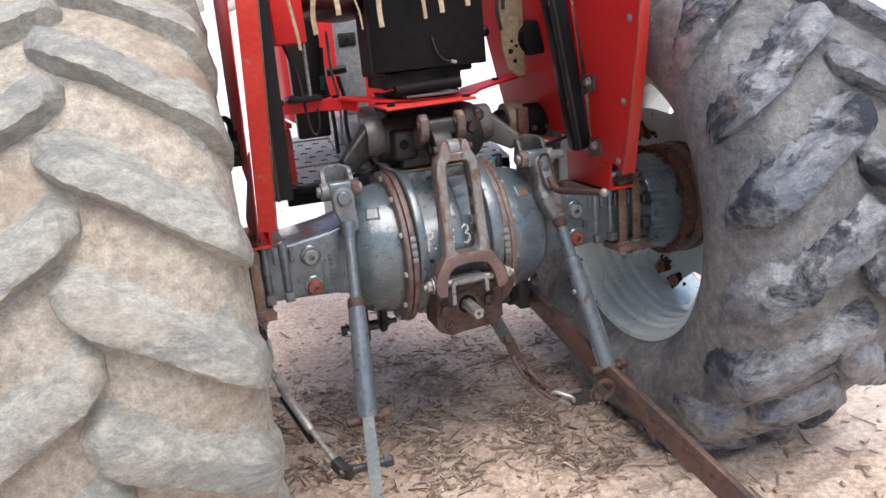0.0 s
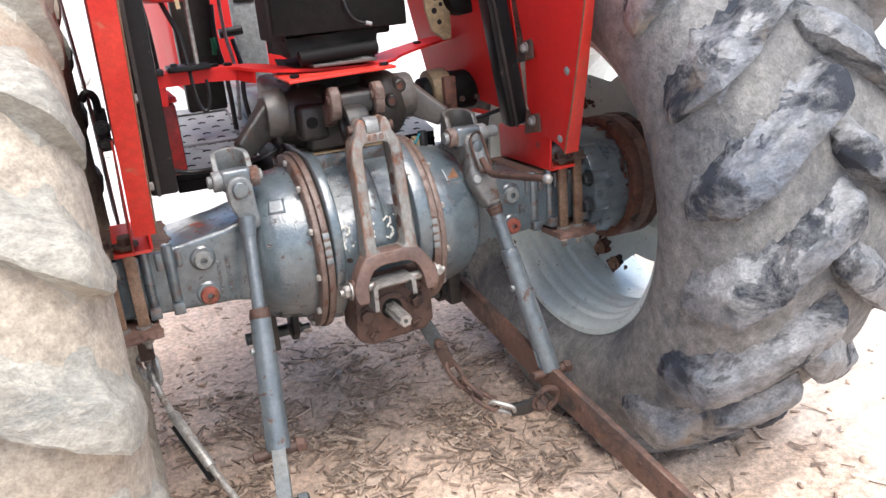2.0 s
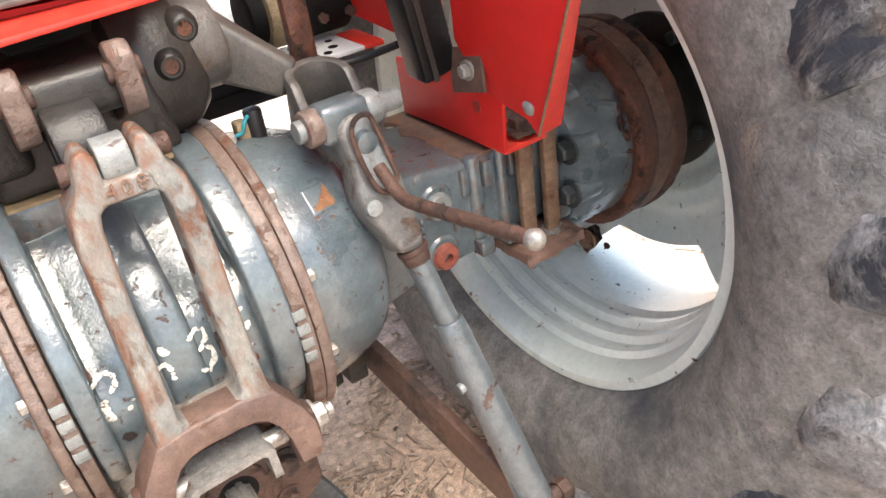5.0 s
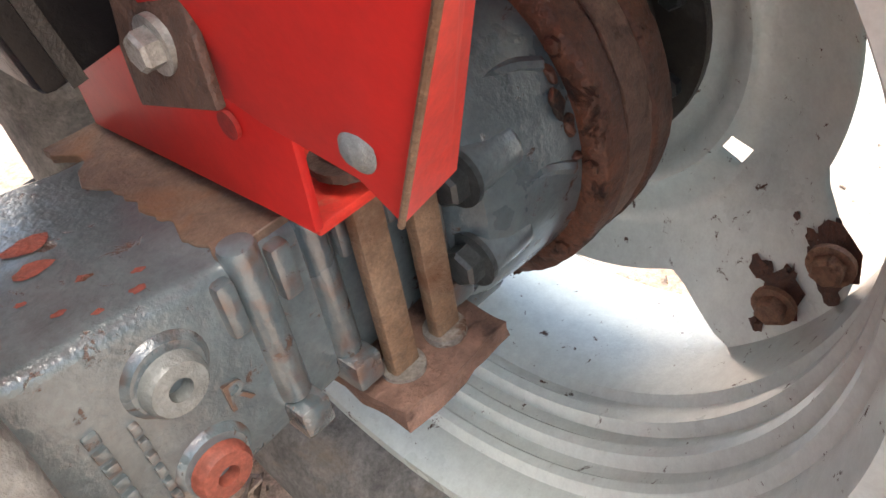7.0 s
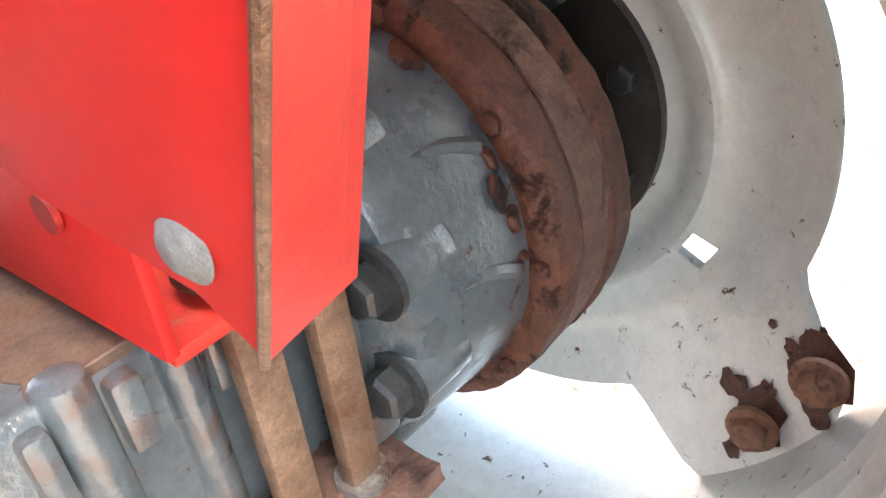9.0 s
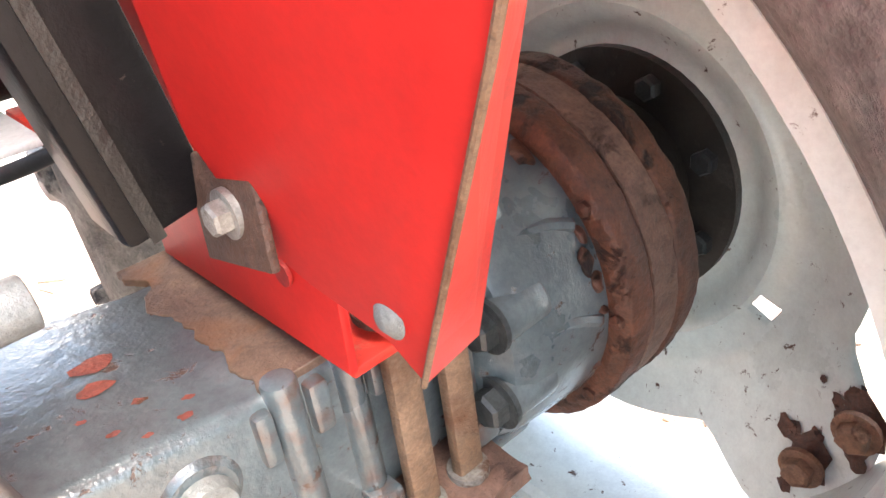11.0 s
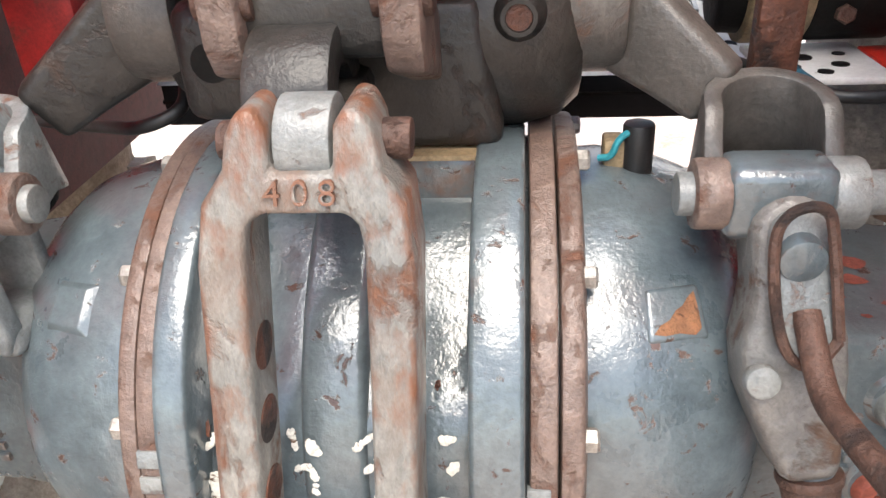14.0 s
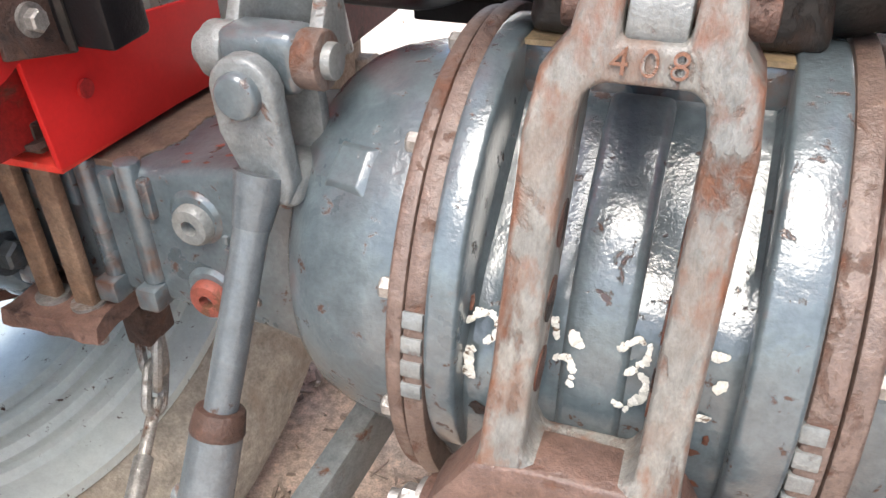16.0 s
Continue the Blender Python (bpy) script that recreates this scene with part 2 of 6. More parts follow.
CABLE_BLUE = surf("blue_cable", (0.03, 0.12, 0.19), (0.04, 0.17, 0.24), 0.45, 0, 30, None, 0, 9, 0.1, 90)
# pale puts the glare of sunlit ground into the colour
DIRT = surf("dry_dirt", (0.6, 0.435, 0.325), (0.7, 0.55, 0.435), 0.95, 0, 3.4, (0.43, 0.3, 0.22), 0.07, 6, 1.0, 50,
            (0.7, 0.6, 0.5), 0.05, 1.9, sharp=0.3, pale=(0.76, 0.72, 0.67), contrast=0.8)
CHIP_MAT = surf("dry_wood_chip", (0.14, 0.085, 0.06), (0.54, 0.41, 0.315), 0.9, 0, 30, (0.09, 0.055, 0.038), 0.03, 25, 0.3, 160, sharp=0.2, island=True)
STONE_MAT = surf("pale_stone", (0.42, 0.38, 0.34), (0.56, 0.51, 0.46), 0.9, 0, 9, (0.26, 0.21, 0.17), 0.05, 12, 0.6, 60, sharp=0.2)

# ---- mesh tools ----


def part(name, bm, material, parent=None, label="", angle=38.0, bevel=0.0, segments=2):
    """Links a bmesh, given in world metres, as one mesh under a thing or a part."""
    bmesh.ops.recalc_face_normals(bm, faces=bm.faces[:])
    limit = radians(angle)
    if bevel:
        edges = [e for e in bm.edges if len(e.link_faces) == 2 and e.calc_face_angle(0) > limit]
        bmesh.ops.bevel(bm, geom=edges, offset=bevel, segments=segments, affect="EDGES", clamp_overlap=True, profile=0.5)
    for f in bm.faces:
        f.smooth = True
    for e in bm.edges:
        if len(e.link_faces) == 2 and e.calc_face_angle(0) > limit:
            e.smooth = False
    mesh = bpy.data.meshes.new(name)
    bm.to_mesh(mesh)
    bm.free()
    mesh.materials.append(material)
    ob = new(name, mesh)
    if parent is not None:
        ob.parent = parent
        ob.matrix_parent_inverse = Matrix.Translation(parent.get("base", (0, 0, 0))).inverted()
    if label:
        ob["label"] = label
    return ob


def add_box(bm, lo, hi, m=None):
    r = bmesh.ops.create_cube(bm, size=1.0)
    lo, hi = Vector(lo), Vector(hi)
    t = Matrix.Translation((lo + hi) / 2) @ Matrix.Diagonal((*(hi - lo), 1))
    bmesh.ops.transform(bm, matrix=(m @ t) if m else t, verts=r["verts"])
    return r["verts"]


def box(lo, hi, m=None):
    bm = bmesh.new()
    add_box(bm, lo, hi, m)
    return bm


def frame_along(a, b, up=(0, 0, 1)):
    """A turn whose z runs from a to b, with x as near across 'up' as may be, placed at a."""
    z = (Vector(b) - Vector(a)).normalized()
    x = Vector(up).cross(z)
    if x.length < 1e-4:
        x = Vector((1, 0, 0))
    x.normalize()
    y = z.cross(x)
    return Matrix.Translation(a) @ Matrix((x, y, z)).transposed().to_4x4()


def add_rod(bm, a, b, r1, r2=None, seg=20):
    r = bmesh.ops.create_cone(bm, cap_ends=True, segments=seg, radius1=r1, radius2=r1 if r2 is None else r2, depth=(Vector(b) - Vector(a)).length)
    bmesh.ops.transform(bm, matrix=frame_along(a, b) @ Matrix.Translation((0, 0, (Vector(b) - Vector(a)).length / 2)), verts=r["verts"])
    return r["verts"]


def rod(a, b, r1, r2=None, seg=20):
    bm = bmesh.new()
    add_rod(bm, a, b, r1, r2, seg)
    return bm


def lathe(profile, centre, seg=64, axis="X", closed=False, spans=None):
    """Turns (along, radius) pairs round an axis through centre."""
    bm = bmesh.new()
    rings = []
    for along, rad in profile:
        ring = []
        for k in range(seg):
            a = 2 * math.pi * k / seg
            u, v = rad * math.cos(a), rad * math.sin(a)
            co = {"X": (along, u, v), "Y": (u, along, v), "Z": (u, v, along)}[axis]
            ring.append(bm.verts.new(Vector(co) + Vector(centre)))
        rings.append(ring)
    pairs = list(zip(rings, rings[1:])) + ([(rings[-1], rings[0])] if closed else [])
    for p, q in pairs:
        for k in range(seg):
            bm.faces.new((p[k], p[(k + 1) % seg], q[(k + 1) % seg], q[k]))
    if not closed:
        for ring in (rings[0], rings[-1]):
            bm.faces.new(ring)
    return bm


def prism(outline, depth, m, holes=()):
    """A flat outline in x, y of the pose m, drawn out by depth along its z."""
    bm = bmesh.new()
    a = [bm.verts.new((x, y, 0)) for x, y in outline]
    b = [bm.verts.new((x, y, depth)) for x, y in outline]
    bm.faces.new(a[::-1])
    bm.faces.new(b)
    for k in range(len(a)):
        j = (k + 1) % len(a)
        bm.faces.new((a[k], a[j], b[j], b[k]))
    bmesh.ops.transform(bm, matrix=m, verts=bm.verts)
    return bm


def sweep(points, radius, seg=10, rounds=3, flat=None):
    """A round (or, with flat = (w, h), rectangular) bar along a rounded path."""
    pts = [Vector(p) for p in points]
    for _ in range(rounds):
        out = [pts[0]]
        for a, b in zip(pts, pts[1:]):
            out += [a.lerp(b, 0.25), a.lerp(b, 0.75)]
        pts = out + [pts[-1]]
    bm = bmesh.new()
    rings, side = [], None
    for k, p in enumerate(pts):
        d = (pts[min(k + 1, len(pts) - 1)] - pts[max(k - 1, 0)]).normalized()
        if side is None:
            side = d.orthogonal().normalized() if flat is None else Vector((0, 0, 1)).cross(d).normalized()
        side = (side - d * side.dot(d)).normalized()
        up = d.cross(side)
        if flat:
            w, h = flat
            offs = [side * (sx * w / 2) + up * (sy * h / 2) for sx, sy in ((-1, -1), (1, -1), (1, 1), (-1, 1))]
        else:
            offs = [radius * (side * math.cos(2 * math.pi * i / seg) + up * math.sin(2 * math.pi * i / seg)) for i in range(seg)]
        rings.append([bm.verts.new(p + o) for o in offs])
    s = len(rings[0])
    for p, q in zip(rings, rings[1:]):
        for k in range(s):
            bm.faces.new((p[k], p[(k + 1) % s], q[(k + 1) % s], q[k]))
    bm.faces.new(rings[0][::-1])
    bm.faces.new(rings[-1])
    return bm


def hex_bolt(at, way, size, head=None, washer=0.0, stub=0.0):
    """A hexagon head with its crown chamfered, standing on a face at 'at' and pointing along 'way'."""
    bm = bmesh.new()
    at, way = Vector(at), Vector(way).normalized()
    h = head or size * 0.65
    base = at
    if washer:
        add_rod(bm, at - way * 0.002, at + way * washer, size * 0.82, seg=20)
        base = at + way * washer
    add_rod(bm, base - way * 0.001, base + way * h * 0.8, size * 0.57, seg=6)
    add_rod(bm, base + way * h * 0.8, base + way * h, size * 0.57, size * 0.46, seg=6)
    if stub:
        add_rod(bm, base + way * h * 0.5, base + way * (h + stub), size * 0.3, seg=12)
    return bm


def roughen(bm, size, amount, keep=None):
    for v in bm.verts:
        if keep is None or keep(v.co):
            v.co += noise.noise_vector(v.co * size) * amount


def subdivide(bm, cuts=1):
    bmesh.ops.subdivide_edges(bm, edges=bm.edges[:], cuts=cuts, use_grid_fill=True)


def slide(ob, by):
    """Moves a built assembly, all its parts with it."""
    for o in [ob] + ob.children_recursive:
        o.data.transform(Matrix.Translation(by))


# ---- ground ----


def ground_height(x, y):
    d = math.hypot(x, y)
    fade = 1.0 / (1.0 + (d / 6.0) ** 2)
    h = 0.016 * noise.noise((x * 2.1, y * 2.1, 0.3)) + 0.010 * noise.noise((x * 7, y * 7, 1.7)) + 0.006 * noise.noise((x * 19, y * 19, 4.0)) + 0.004 * noise.noise((x * 42, y * 42, 6.0))
    # wheel ruts: low ridges that cross the ground behind the axle
    for k in range(4):
        u = (y + 0.42 + 0.13 * k - 0.22 * (x - 0.1)) / 0.035
        h += 0.02 * math.exp(-u * u * 1.5) * (0.6 + 0.5 * noise.noise((x * 3, k * 5.0, 2.0)))
    # the ground climbs to a bank well ahead of the tractor
    t = max(0.0, min(1.0, (y - 3.0) / 6.0))
    bank = 2.6 * t * t * (3 - 2 * t)
    if 3.0 < y < 12.0:
        bank += 0.12 * noise.noise((x * 1.3, y * 1.3, 8.0)) * min(1.0, y - 3.0)
    return h * fade - 0.012 + bank


def warp(k, n):
    s = 2.0 * k / n - 1.0
    return (abs(s) * 2.6 + 700.0 * abs(s) ** 9) * (1 if s > 0 else -1)


bm = bmesh.new()
NG = 260
grid = [[bm.verts.new((warp(i, NG), warp(j, NG) - 0.2, ground_height(warp(i, NG), warp(j, NG) - 0.2))) for j in range(NG + 1)] for i in range(NG + 1)]
for i in range(NG):
    for j in range(NG):
        bm.faces.new((grid[i][j], grid[i + 1][j], grid[i + 1][j + 1], grid[i][j + 1]))
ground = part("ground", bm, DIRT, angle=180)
tagged(ground, "dry pale brown dirt strewn with wood chips", "ground", kind="structure")


# ---- tractor ----
tractor = new("tractor")
tagged(tractor, "old red and grey farm tractor with dusty rear tyres", "tractor")
CX = 0.0
AZ = 0.72


def empty_part(name, at, parent):
    ob = new(name)
    ob.parent = parent
    ob.location = at
    ob["base"] = at
    return ob


# rear wheels


def tyre_radius(u):
    """Carcass radius at u metres from the tyre's middle plane."""
    return 0.772 - 0.05 * (abs(u) / 0.27) ** 2.4


LOBES = (218, 302, 32, 112)


def build_wheel(side, cx, rubber, lug_rubber, turn, label):
    wheel = empty_part("rear_wheel", (cx, 0, AZ), tractor)
    wheel["label"] = label
    # tyre carcass, from the inner bead round the tread to the outer bead
    half = [(0.0, 0.772), (0.08, 0.769), (0.16, 0.758), (0.22, 0.742), (0.262, 0.715), (0.285, 0.675), (0.297, 0.63), (0.3, 0.585), (0.293, 0.54),
            (0.275, 0.5), (0.25, 0.472), (0.225, 0.455), (0.205, 0.449), (0.196, 0.442)]
    prof = [(-u, r) for u, r in half[::-1]] + half[1:]
    bm = lathe(prof + [(0.19, 0.43), (-0.19, 0.43)], (cx, 0, AZ), 160, closed=True)
    for v in bm.verts:
        r = math.hypot(v.co.y, v.co.z - AZ)
        if r > 0.5:
            v.co += noise.noise_vector(v.co * 9) * 0.004
        if v.co.z < 0.0:
            v.co.z = -0.004 + 0.1 * v.co.z
    part("tyre", bm, rubber, wheel, "dust-coated worn tractor tyre", angle=60)
    # one lug for each half of the tread, repeated round the tyre
    for hand in (-1, 1):
        bm = bmesh.new()
        steps = 40
        sect = [(-1.25, -0.04), (-0.85, 0.1), (-0.62, 0.4), (-0.5, 0.74), (-0.4, 0.9), (-0.2, 0.97), (0.1, 1.0), (0.36, 1.0), (0.44, 0.94), (0.46, 0.5), (0.5, 0.1), (0.7, -0.02)]
        rings = []
        for k in range(steps + 1):
            f = k / steps
            u = -0.032 + 0.339 * f ** 0.95
            drop = -radians(16.5) * (f ** 1.12)
            rad = tyre_radius(u)
            tall = 0.052 + 0.004 * math.sin(f * 9)
            if u > 0.262:
                g = (u - 0.262) / 0.045
                rad = 0.716 - 0.095 * g
                u_out = 0.264 + 0.036 * min(1.0, g * 1.3)
                tall *= 1.0 - 0.85 * g
            else:
                u_out = u
            wide = (0.102 - 0.012 * math.sin(math.pi * f)) * min(1.0, (f + 0.012) / 0.13) ** 0.5 * min(1.0, (1.04 - f) / 0.16) ** 0.4
            lean = max(0.0, (u - 0.22) / 0.087)
            ring = []
            for s, h in sect:
                hh = (tall * h - 0.006) * (min(1.0, (f + 0.02) / 0.09) ** 0.6 if h > 0.3 else 1.0) * (0.4 if k == steps and h > 0.3 else 1.0)
                up_r, up_u = math.cos(lean * 1.15), math.sin(lean * 1.15)
                r = rad + hh * up_r
                a = radians(90) - drop + s * wide / 0.79
                p = Vector((hand * (u_out + hh * up_u), -r * math.sin(a), r * math.cos(a)))
                ring.append(bm.verts.new(p))
            rings.append(ring)
        for p, q in zip(rings, rings[1:]):
            for j in range(len(sect) - 1):
                bm.faces.new((p[j], p[j + 1], q[j + 1], q[j]))
        bm.faces.new(rings[0][::-1])
        bm.faces.new(rings[-1])
        roughen(bm, 9, 0.006)
        roughen(bm, 45, 0.004)
        roughen(bm, 140, 0.0018)
        lug = part("lug", bm, lug_rubber, None, angle=34)
        mesh = lug.data
        bpy.data.objects.remove(lug)
        count = 19
        for k in range(count):
            a = turn + (k + (0.5 if hand > 0 else 0.0)) * 2 * math.pi / count
            if math.sin(a) < -0.93:
                continue
            ob = new("lug", mesh)
            ob.parent = wheel
            # the lug is drawn with its nose at the rear of the wheel
            ob.matrix_basis = Matrix.Rotation(-a, 4, "X")
    # rim barrel
    s = side
    lip = [(-0.212, 0.43), (-0.212, 0.447), (-0.204, 0.452), (-0.198, 0.445), (-0.192, 0.436), (-0.150, 0.43), (-0.135, 0.418), (-0.115, 0.414),
           (-0.10, 0.4), (-0.07, 0.396), (0.06, 0.394), (0.09, 0.40), (0.13, 0.414), (0.19, 0.43), (0.205, 0.452), (0.212, 0.45), (0.212, 0.43),
           (0.19, 0.418), (0.13, 0.402), (0.09, 0.388), (0.05, 0.381), (-0.03, 0.381), (-0.04, 0.39), (-0.052, 0.39), (-0.058, 0.383), (-0.072, 0.383), (-0.08, 0.396), (-0.094, 0.397), (-0.1, 0.39), (-0.112, 0.392), (-0.12, 0.405), (-0.134, 0.407), (-0.14, 0.4), (-0.15, 0.403), (-0.158, 0.414), (-0.175, 0.416),
           (-0.19, 0.42), (-0.2, 0.424)]
    part("rim", lathe([(s * u, r) for u, r in lip], (cx, 0, AZ), 128, closed=True), RIM_PAINT, wheel, "pale grey painted steel rim", angle=35)
    # dish, with four lobes that reach the rim and a hub hole
    bm = bmesh.new()
    seg = 144
    prof = [(0.145, 0.143), (0.15, 0.16), (0.142, 0.175), (0.128, 0.187), (0.124, 0.2), (0.13, 0.206), (0.132, 0.232), (0.128, 0.245), (0.122, 0.258)]
    for thick in (0.0, 0.012):
        rings = []
        for u, r in prof + [(0.075, 0.0)]:
            ring = []
            for k in range(seg):
                a = 2 * math.pi * k / seg
                away = min(abs((math.degrees(a) - c + 180) % 360 - 180) for c in LOBES)
                g = min(1.0, max(0.0, (23 - away) / 12))
                edge = 0.3 + 0.084 * g * g * (3 - 2 * g)
                rr, uu = (edge, 0.122 - (edge - 0.258) * 0.6) if r == 0.0 else (r, u)
                ring.append(bm.verts.new((cx + s * (uu + thick), rr * math.cos(a), AZ + rr * math.sin(a))))
            rings.append(ring)
        for p, q in zip(rings, rings[1:]):
            for k in range(seg):
                # square holes
                mid = 2 * math.pi * (k + 0.5) / seg
                if p is rings[5] and any(abs((math.degrees(mid) - h + 180) % 360 - 180) < 3.8 for h in (208, 88, 328)):
                    continue
                bm.faces.new((p[k], p[(k + 1) % seg], q[(k + 1) % seg], q[k]))
    part("dish", bm, RIM_PAINT, wheel, "pale grey steel wheel dish with cut-outs", angle=62)
    # rim brackets and their rusty bolts, a pair on each lobe
    for k, lobe in enumerate(LOBES):
        a0 = radians(lobe - 8)
        for off in (-0.12, 0.12):
            a = a0 + off
            at = Vector((cx + s * 0.052, 0.352 * math.cos(a), AZ + 0.352 * math.sin(a)))
            way = Vector((-s, 0, 0))
            part("rim_bolt", hex_bolt(at, way, 0.027, 0.014, 0.004), BOLT_RUST, wheel, "rusty bolt")
            flake = random.Random(int(40 + 10 * k + off * 20))
            for i in range(7):
                # patches where the paint has flaked off round the bolt
                q, far = flake.uniform(0, 6.3), (0.0 if i == 0 else flake.uniform(0.02, 0.05))
                w = 0.03 if i == 0 else flake.uniform(0.004, 0.013)
                bm = bmesh.new()
                cy, cz = at.y + far * math.cos(q), at.z + far * math.sin(q)
                ring = []
                for g in range(13):
                    f = w * flake.uniform(0.65, 1.15)
                    py, pz = cy + f * math.cos(g * 0.483), cz + f * math.sin(g * 0.483)
                    ring.append(bm.verts.new((cx + s * (0.122 - (math.hypot(py, pz - AZ) - 0.258) * 0.6 - 0.0025), py, pz)))
                bm.faces.new(ring)
                part("rust_patch", bm, RUST_BROWN, wheel, "flaked rust patch")
    return wheel


build_wheel(1, 0.84, RUBBER, LUG_RUBBER, radians(5.4), "big rear wheel with dusty dark rubber and pale rim")
build_wheel(-1, -0.885, RUBBER_PALE, LUG_PALE, radians(-13.0), "big rear wheel with pale mud-bleached tread")


# axle: centre housing, bells, trumpets, hubs
body = lathe([(-0.135, 0.20), (-0.125, 0.207), (-0.108, 0.21), (-0.1, 0.213), (-0.098, 0.213), (-0.092, 0.213), (-0.085, 0.213), (-0.05, 0.213), (-0.035, 0.213), (-0.025, 0.213), (-0.02, 0.213), (0.0, 0.213), (0.004, 0.213), (0.01, 0.213), (0.02, 0.213), (0.04, 0.213), (0.06, 0.213), (0.066, 0.213), (0.072, 0.213), (0.078, 0.213), (0.09, 0.21), (0.105, 0.207), (0.122, 0.2)], (0, 0, AZ), 96)
for v in body.verts:
    # the upper part between the ribs is let in
    if -0.102 < v.co.x < 0.08 and v.co.z > 0.8:
        f = min(1.0, (v.co.z - 0.8) / 0.09)
        v.co.y *= 1 - 0.16 * f * f * (3 - 2 * f)
        v.co.z -= 0.012 * f
    if v.co.z > 0.74 and -0.103 < v.co.x < -0.08:
        # deep groove beside the rib
        v.co.y *= 1 - 0.2 * min(1.0, (v.co.z - 0.74) / 0.1)
axle = part("axle_housing", body,
            GREY_PAINT, tractor, "blue-grey painted cast centre housing")
# upright pad that stands out of the housing behind the fork
bm = bmesh.new()
rings = []
for k in range(17):
    a = radians(112 + 88 * k / 16)
    rings.append([bm.verts.new((x, r * math.cos(a), AZ + r * math.sin(a))) for x, r in ((-0.034, 0.17), (-0.034, 0.218), (0.012, 0.218), (0.012, 0.17))])
for p, q in zip(rings, rings[1:]):
    for k in range(4):
        bm.faces.new((p[k], p[(k + 1) % 4], q[(k + 1) % 4], q[k]))
bm.faces.new(rings[0])
bm.faces.new(rings[-1])
part("housing_pad", bm, GREY_PAINT, axle, "grey upright cast pad", bevel=0.007, segments=3, angle=45)


def build_axle_side(s):
    def X(d):
        return CX + s * d
    c = (0, 0, AZ)
    # joint flange with its ring of bolts
    f0, f1 = (0.121, 0.16) if s > 0 else (-0.13, -0.165)
    mid = (f0 + f1) / 2
    part("flange", lathe([(f0, 0.205), (f0, 0.225), (mid - s * 0.001, 0.226), (mid - s * 0.001, 0.205)], c, 96), FLANGE_RUST, axle, "rust-stained joint flange", bevel=0.003)
    part("flange", lathe([(mid + s * 0.001, 0.2), (mid + s * 0.001, 0.222), (f1 - s * 0.003, 0.221), (f1, 0.2)], c, 96), FLANGE_RUST, axle, "rust-stained joint flange", bevel=0.003)
    for k in range(12):
        a = 2 * math.pi * (k + 0.3) / 12
        at = Vector((f1 - s * 0.003, 0.209 * math.cos(a), AZ + 0.209 * math.sin(a)))
        part("flange_bolt", hex_bolt(at, (s, 0, 0), 0.015, 0.010), STEEL, axle)
    # bell that narrows to the trumpet
    bell = [(0.14, 0.19), (0.18, 0.192), (0.205, 0.188), (0.235, 0.181), (0.258, 0.172), (0.276, 0.158), (0.29, 0.138), (0.298, 0.11)]
    b = part("bell", lathe([(X(u), r) for u, r in bell], c, 64), GREY_PAINT, axle, "glossy blue-grey cast bell", angle=60)
    m = Matrix.Translation((X(0.222), -0.1275, AZ + 0.131)) @ Matrix.Rotation(radians(45), 4, "X") @ Matrix.Rotation(radians(s * 15), 4, "Y") @ Matrix.Rotation(radians(s * 8), 4, "Z")
    if s < 0:
        # raised square pad, pinched to a ridge
        bm = bmesh.new()
        low = [bm.verts.new(m @ Vector((x, y, -0.006))) for x, y in ((-0.027, -0.024), (0.026, -0.026), (0.024, 0.024), (-0.024, 0.025))]
        top = [bm.verts.new(m @ Vector((x, y, 0.0055))) for x, y in ((-0.016, -0.014), (0.015, -0.015), (0.014, 0.014), (-0.014, 0.015))]
        mid = bm.verts.new(m @ Vector((0.003, 0.002, 0.003)))
        for k in range(4):
            j = (k + 1) % 4
            bm.faces.new((low[k], low[j], top[j], top[k]))
            bm.faces.new((top[k], top[j], mid))
        bm.faces.new(low[::-1])
        part("cast_pad", bm, GREY_PAINT, b, bevel=0.0016)
    else:
        part("cast_pad", prism([(-0.024, -0.02), (0.022, -0.02), (0.02, 0.02), (-0.02, 0.018)], 0.008, m @ Matrix.Translation((0, 0, -0.0062))), GREY_PAINT, b, bevel=0.0035, segments=3)
        bm = bmesh.new()
        chip = random.Random(8)
        ring = [bm.verts.new(m @ Vector((x + chip.uniform(-0.001, 0.001), y + chip.uniform(-0.001, 0.001), 0.0022))) for x, y in
                ((-0.019, -0.015), (-0.01, -0.016), (0.0, -0.014), (0.01, -0.016), (0.016, -0.012), (0.0165, 0.0), (0.016, 0.014), (0.011, 0.011), (0.006, 0.005), (0.0, 0.001), (-0.006, -0.004), (-0.013, -0.009))]
        bm.faces.new(ring)
        part("pad_patch", bm, RUST_ORANGE, b, "bare rusted patch")
    # trumpet: a square casting that tapers outward
    bm = bmesh.new()
    rings = []
    for d, y, zt, zb in ((0.26, 0.10, 0.845, 0.62), (0.30, 0.108, 0.83, 0.63), (0.345, 0.108, 0.818, 0.64), (0.45, 0.106, 0.802, 0.645), (0.63, 0.1, 0.797, 0.65)):
        rings.append([bm.verts.new((X(d), yy, zz)) for yy, zz in ((-y, zb), (y, zb), (y, zt), (-y, zt))])
    for p, q in zip(rings, rings[1:]):
        for k in range(4):
            bm.faces.new((p[k], p[(k + 1) % 4], q[(k + 1) % 4], q[k]))
    bm.faces.new(rings[0])
    bm.faces.new(rings[-1])
    t = part("axle_trumpet", bm, GREY_PAINT, tractor, "blue-grey cast axle trumpet with ribs", angle=30, bevel=0.012, segments=3)
    # rusty top plate area
    edge_rng = random.Random(31)
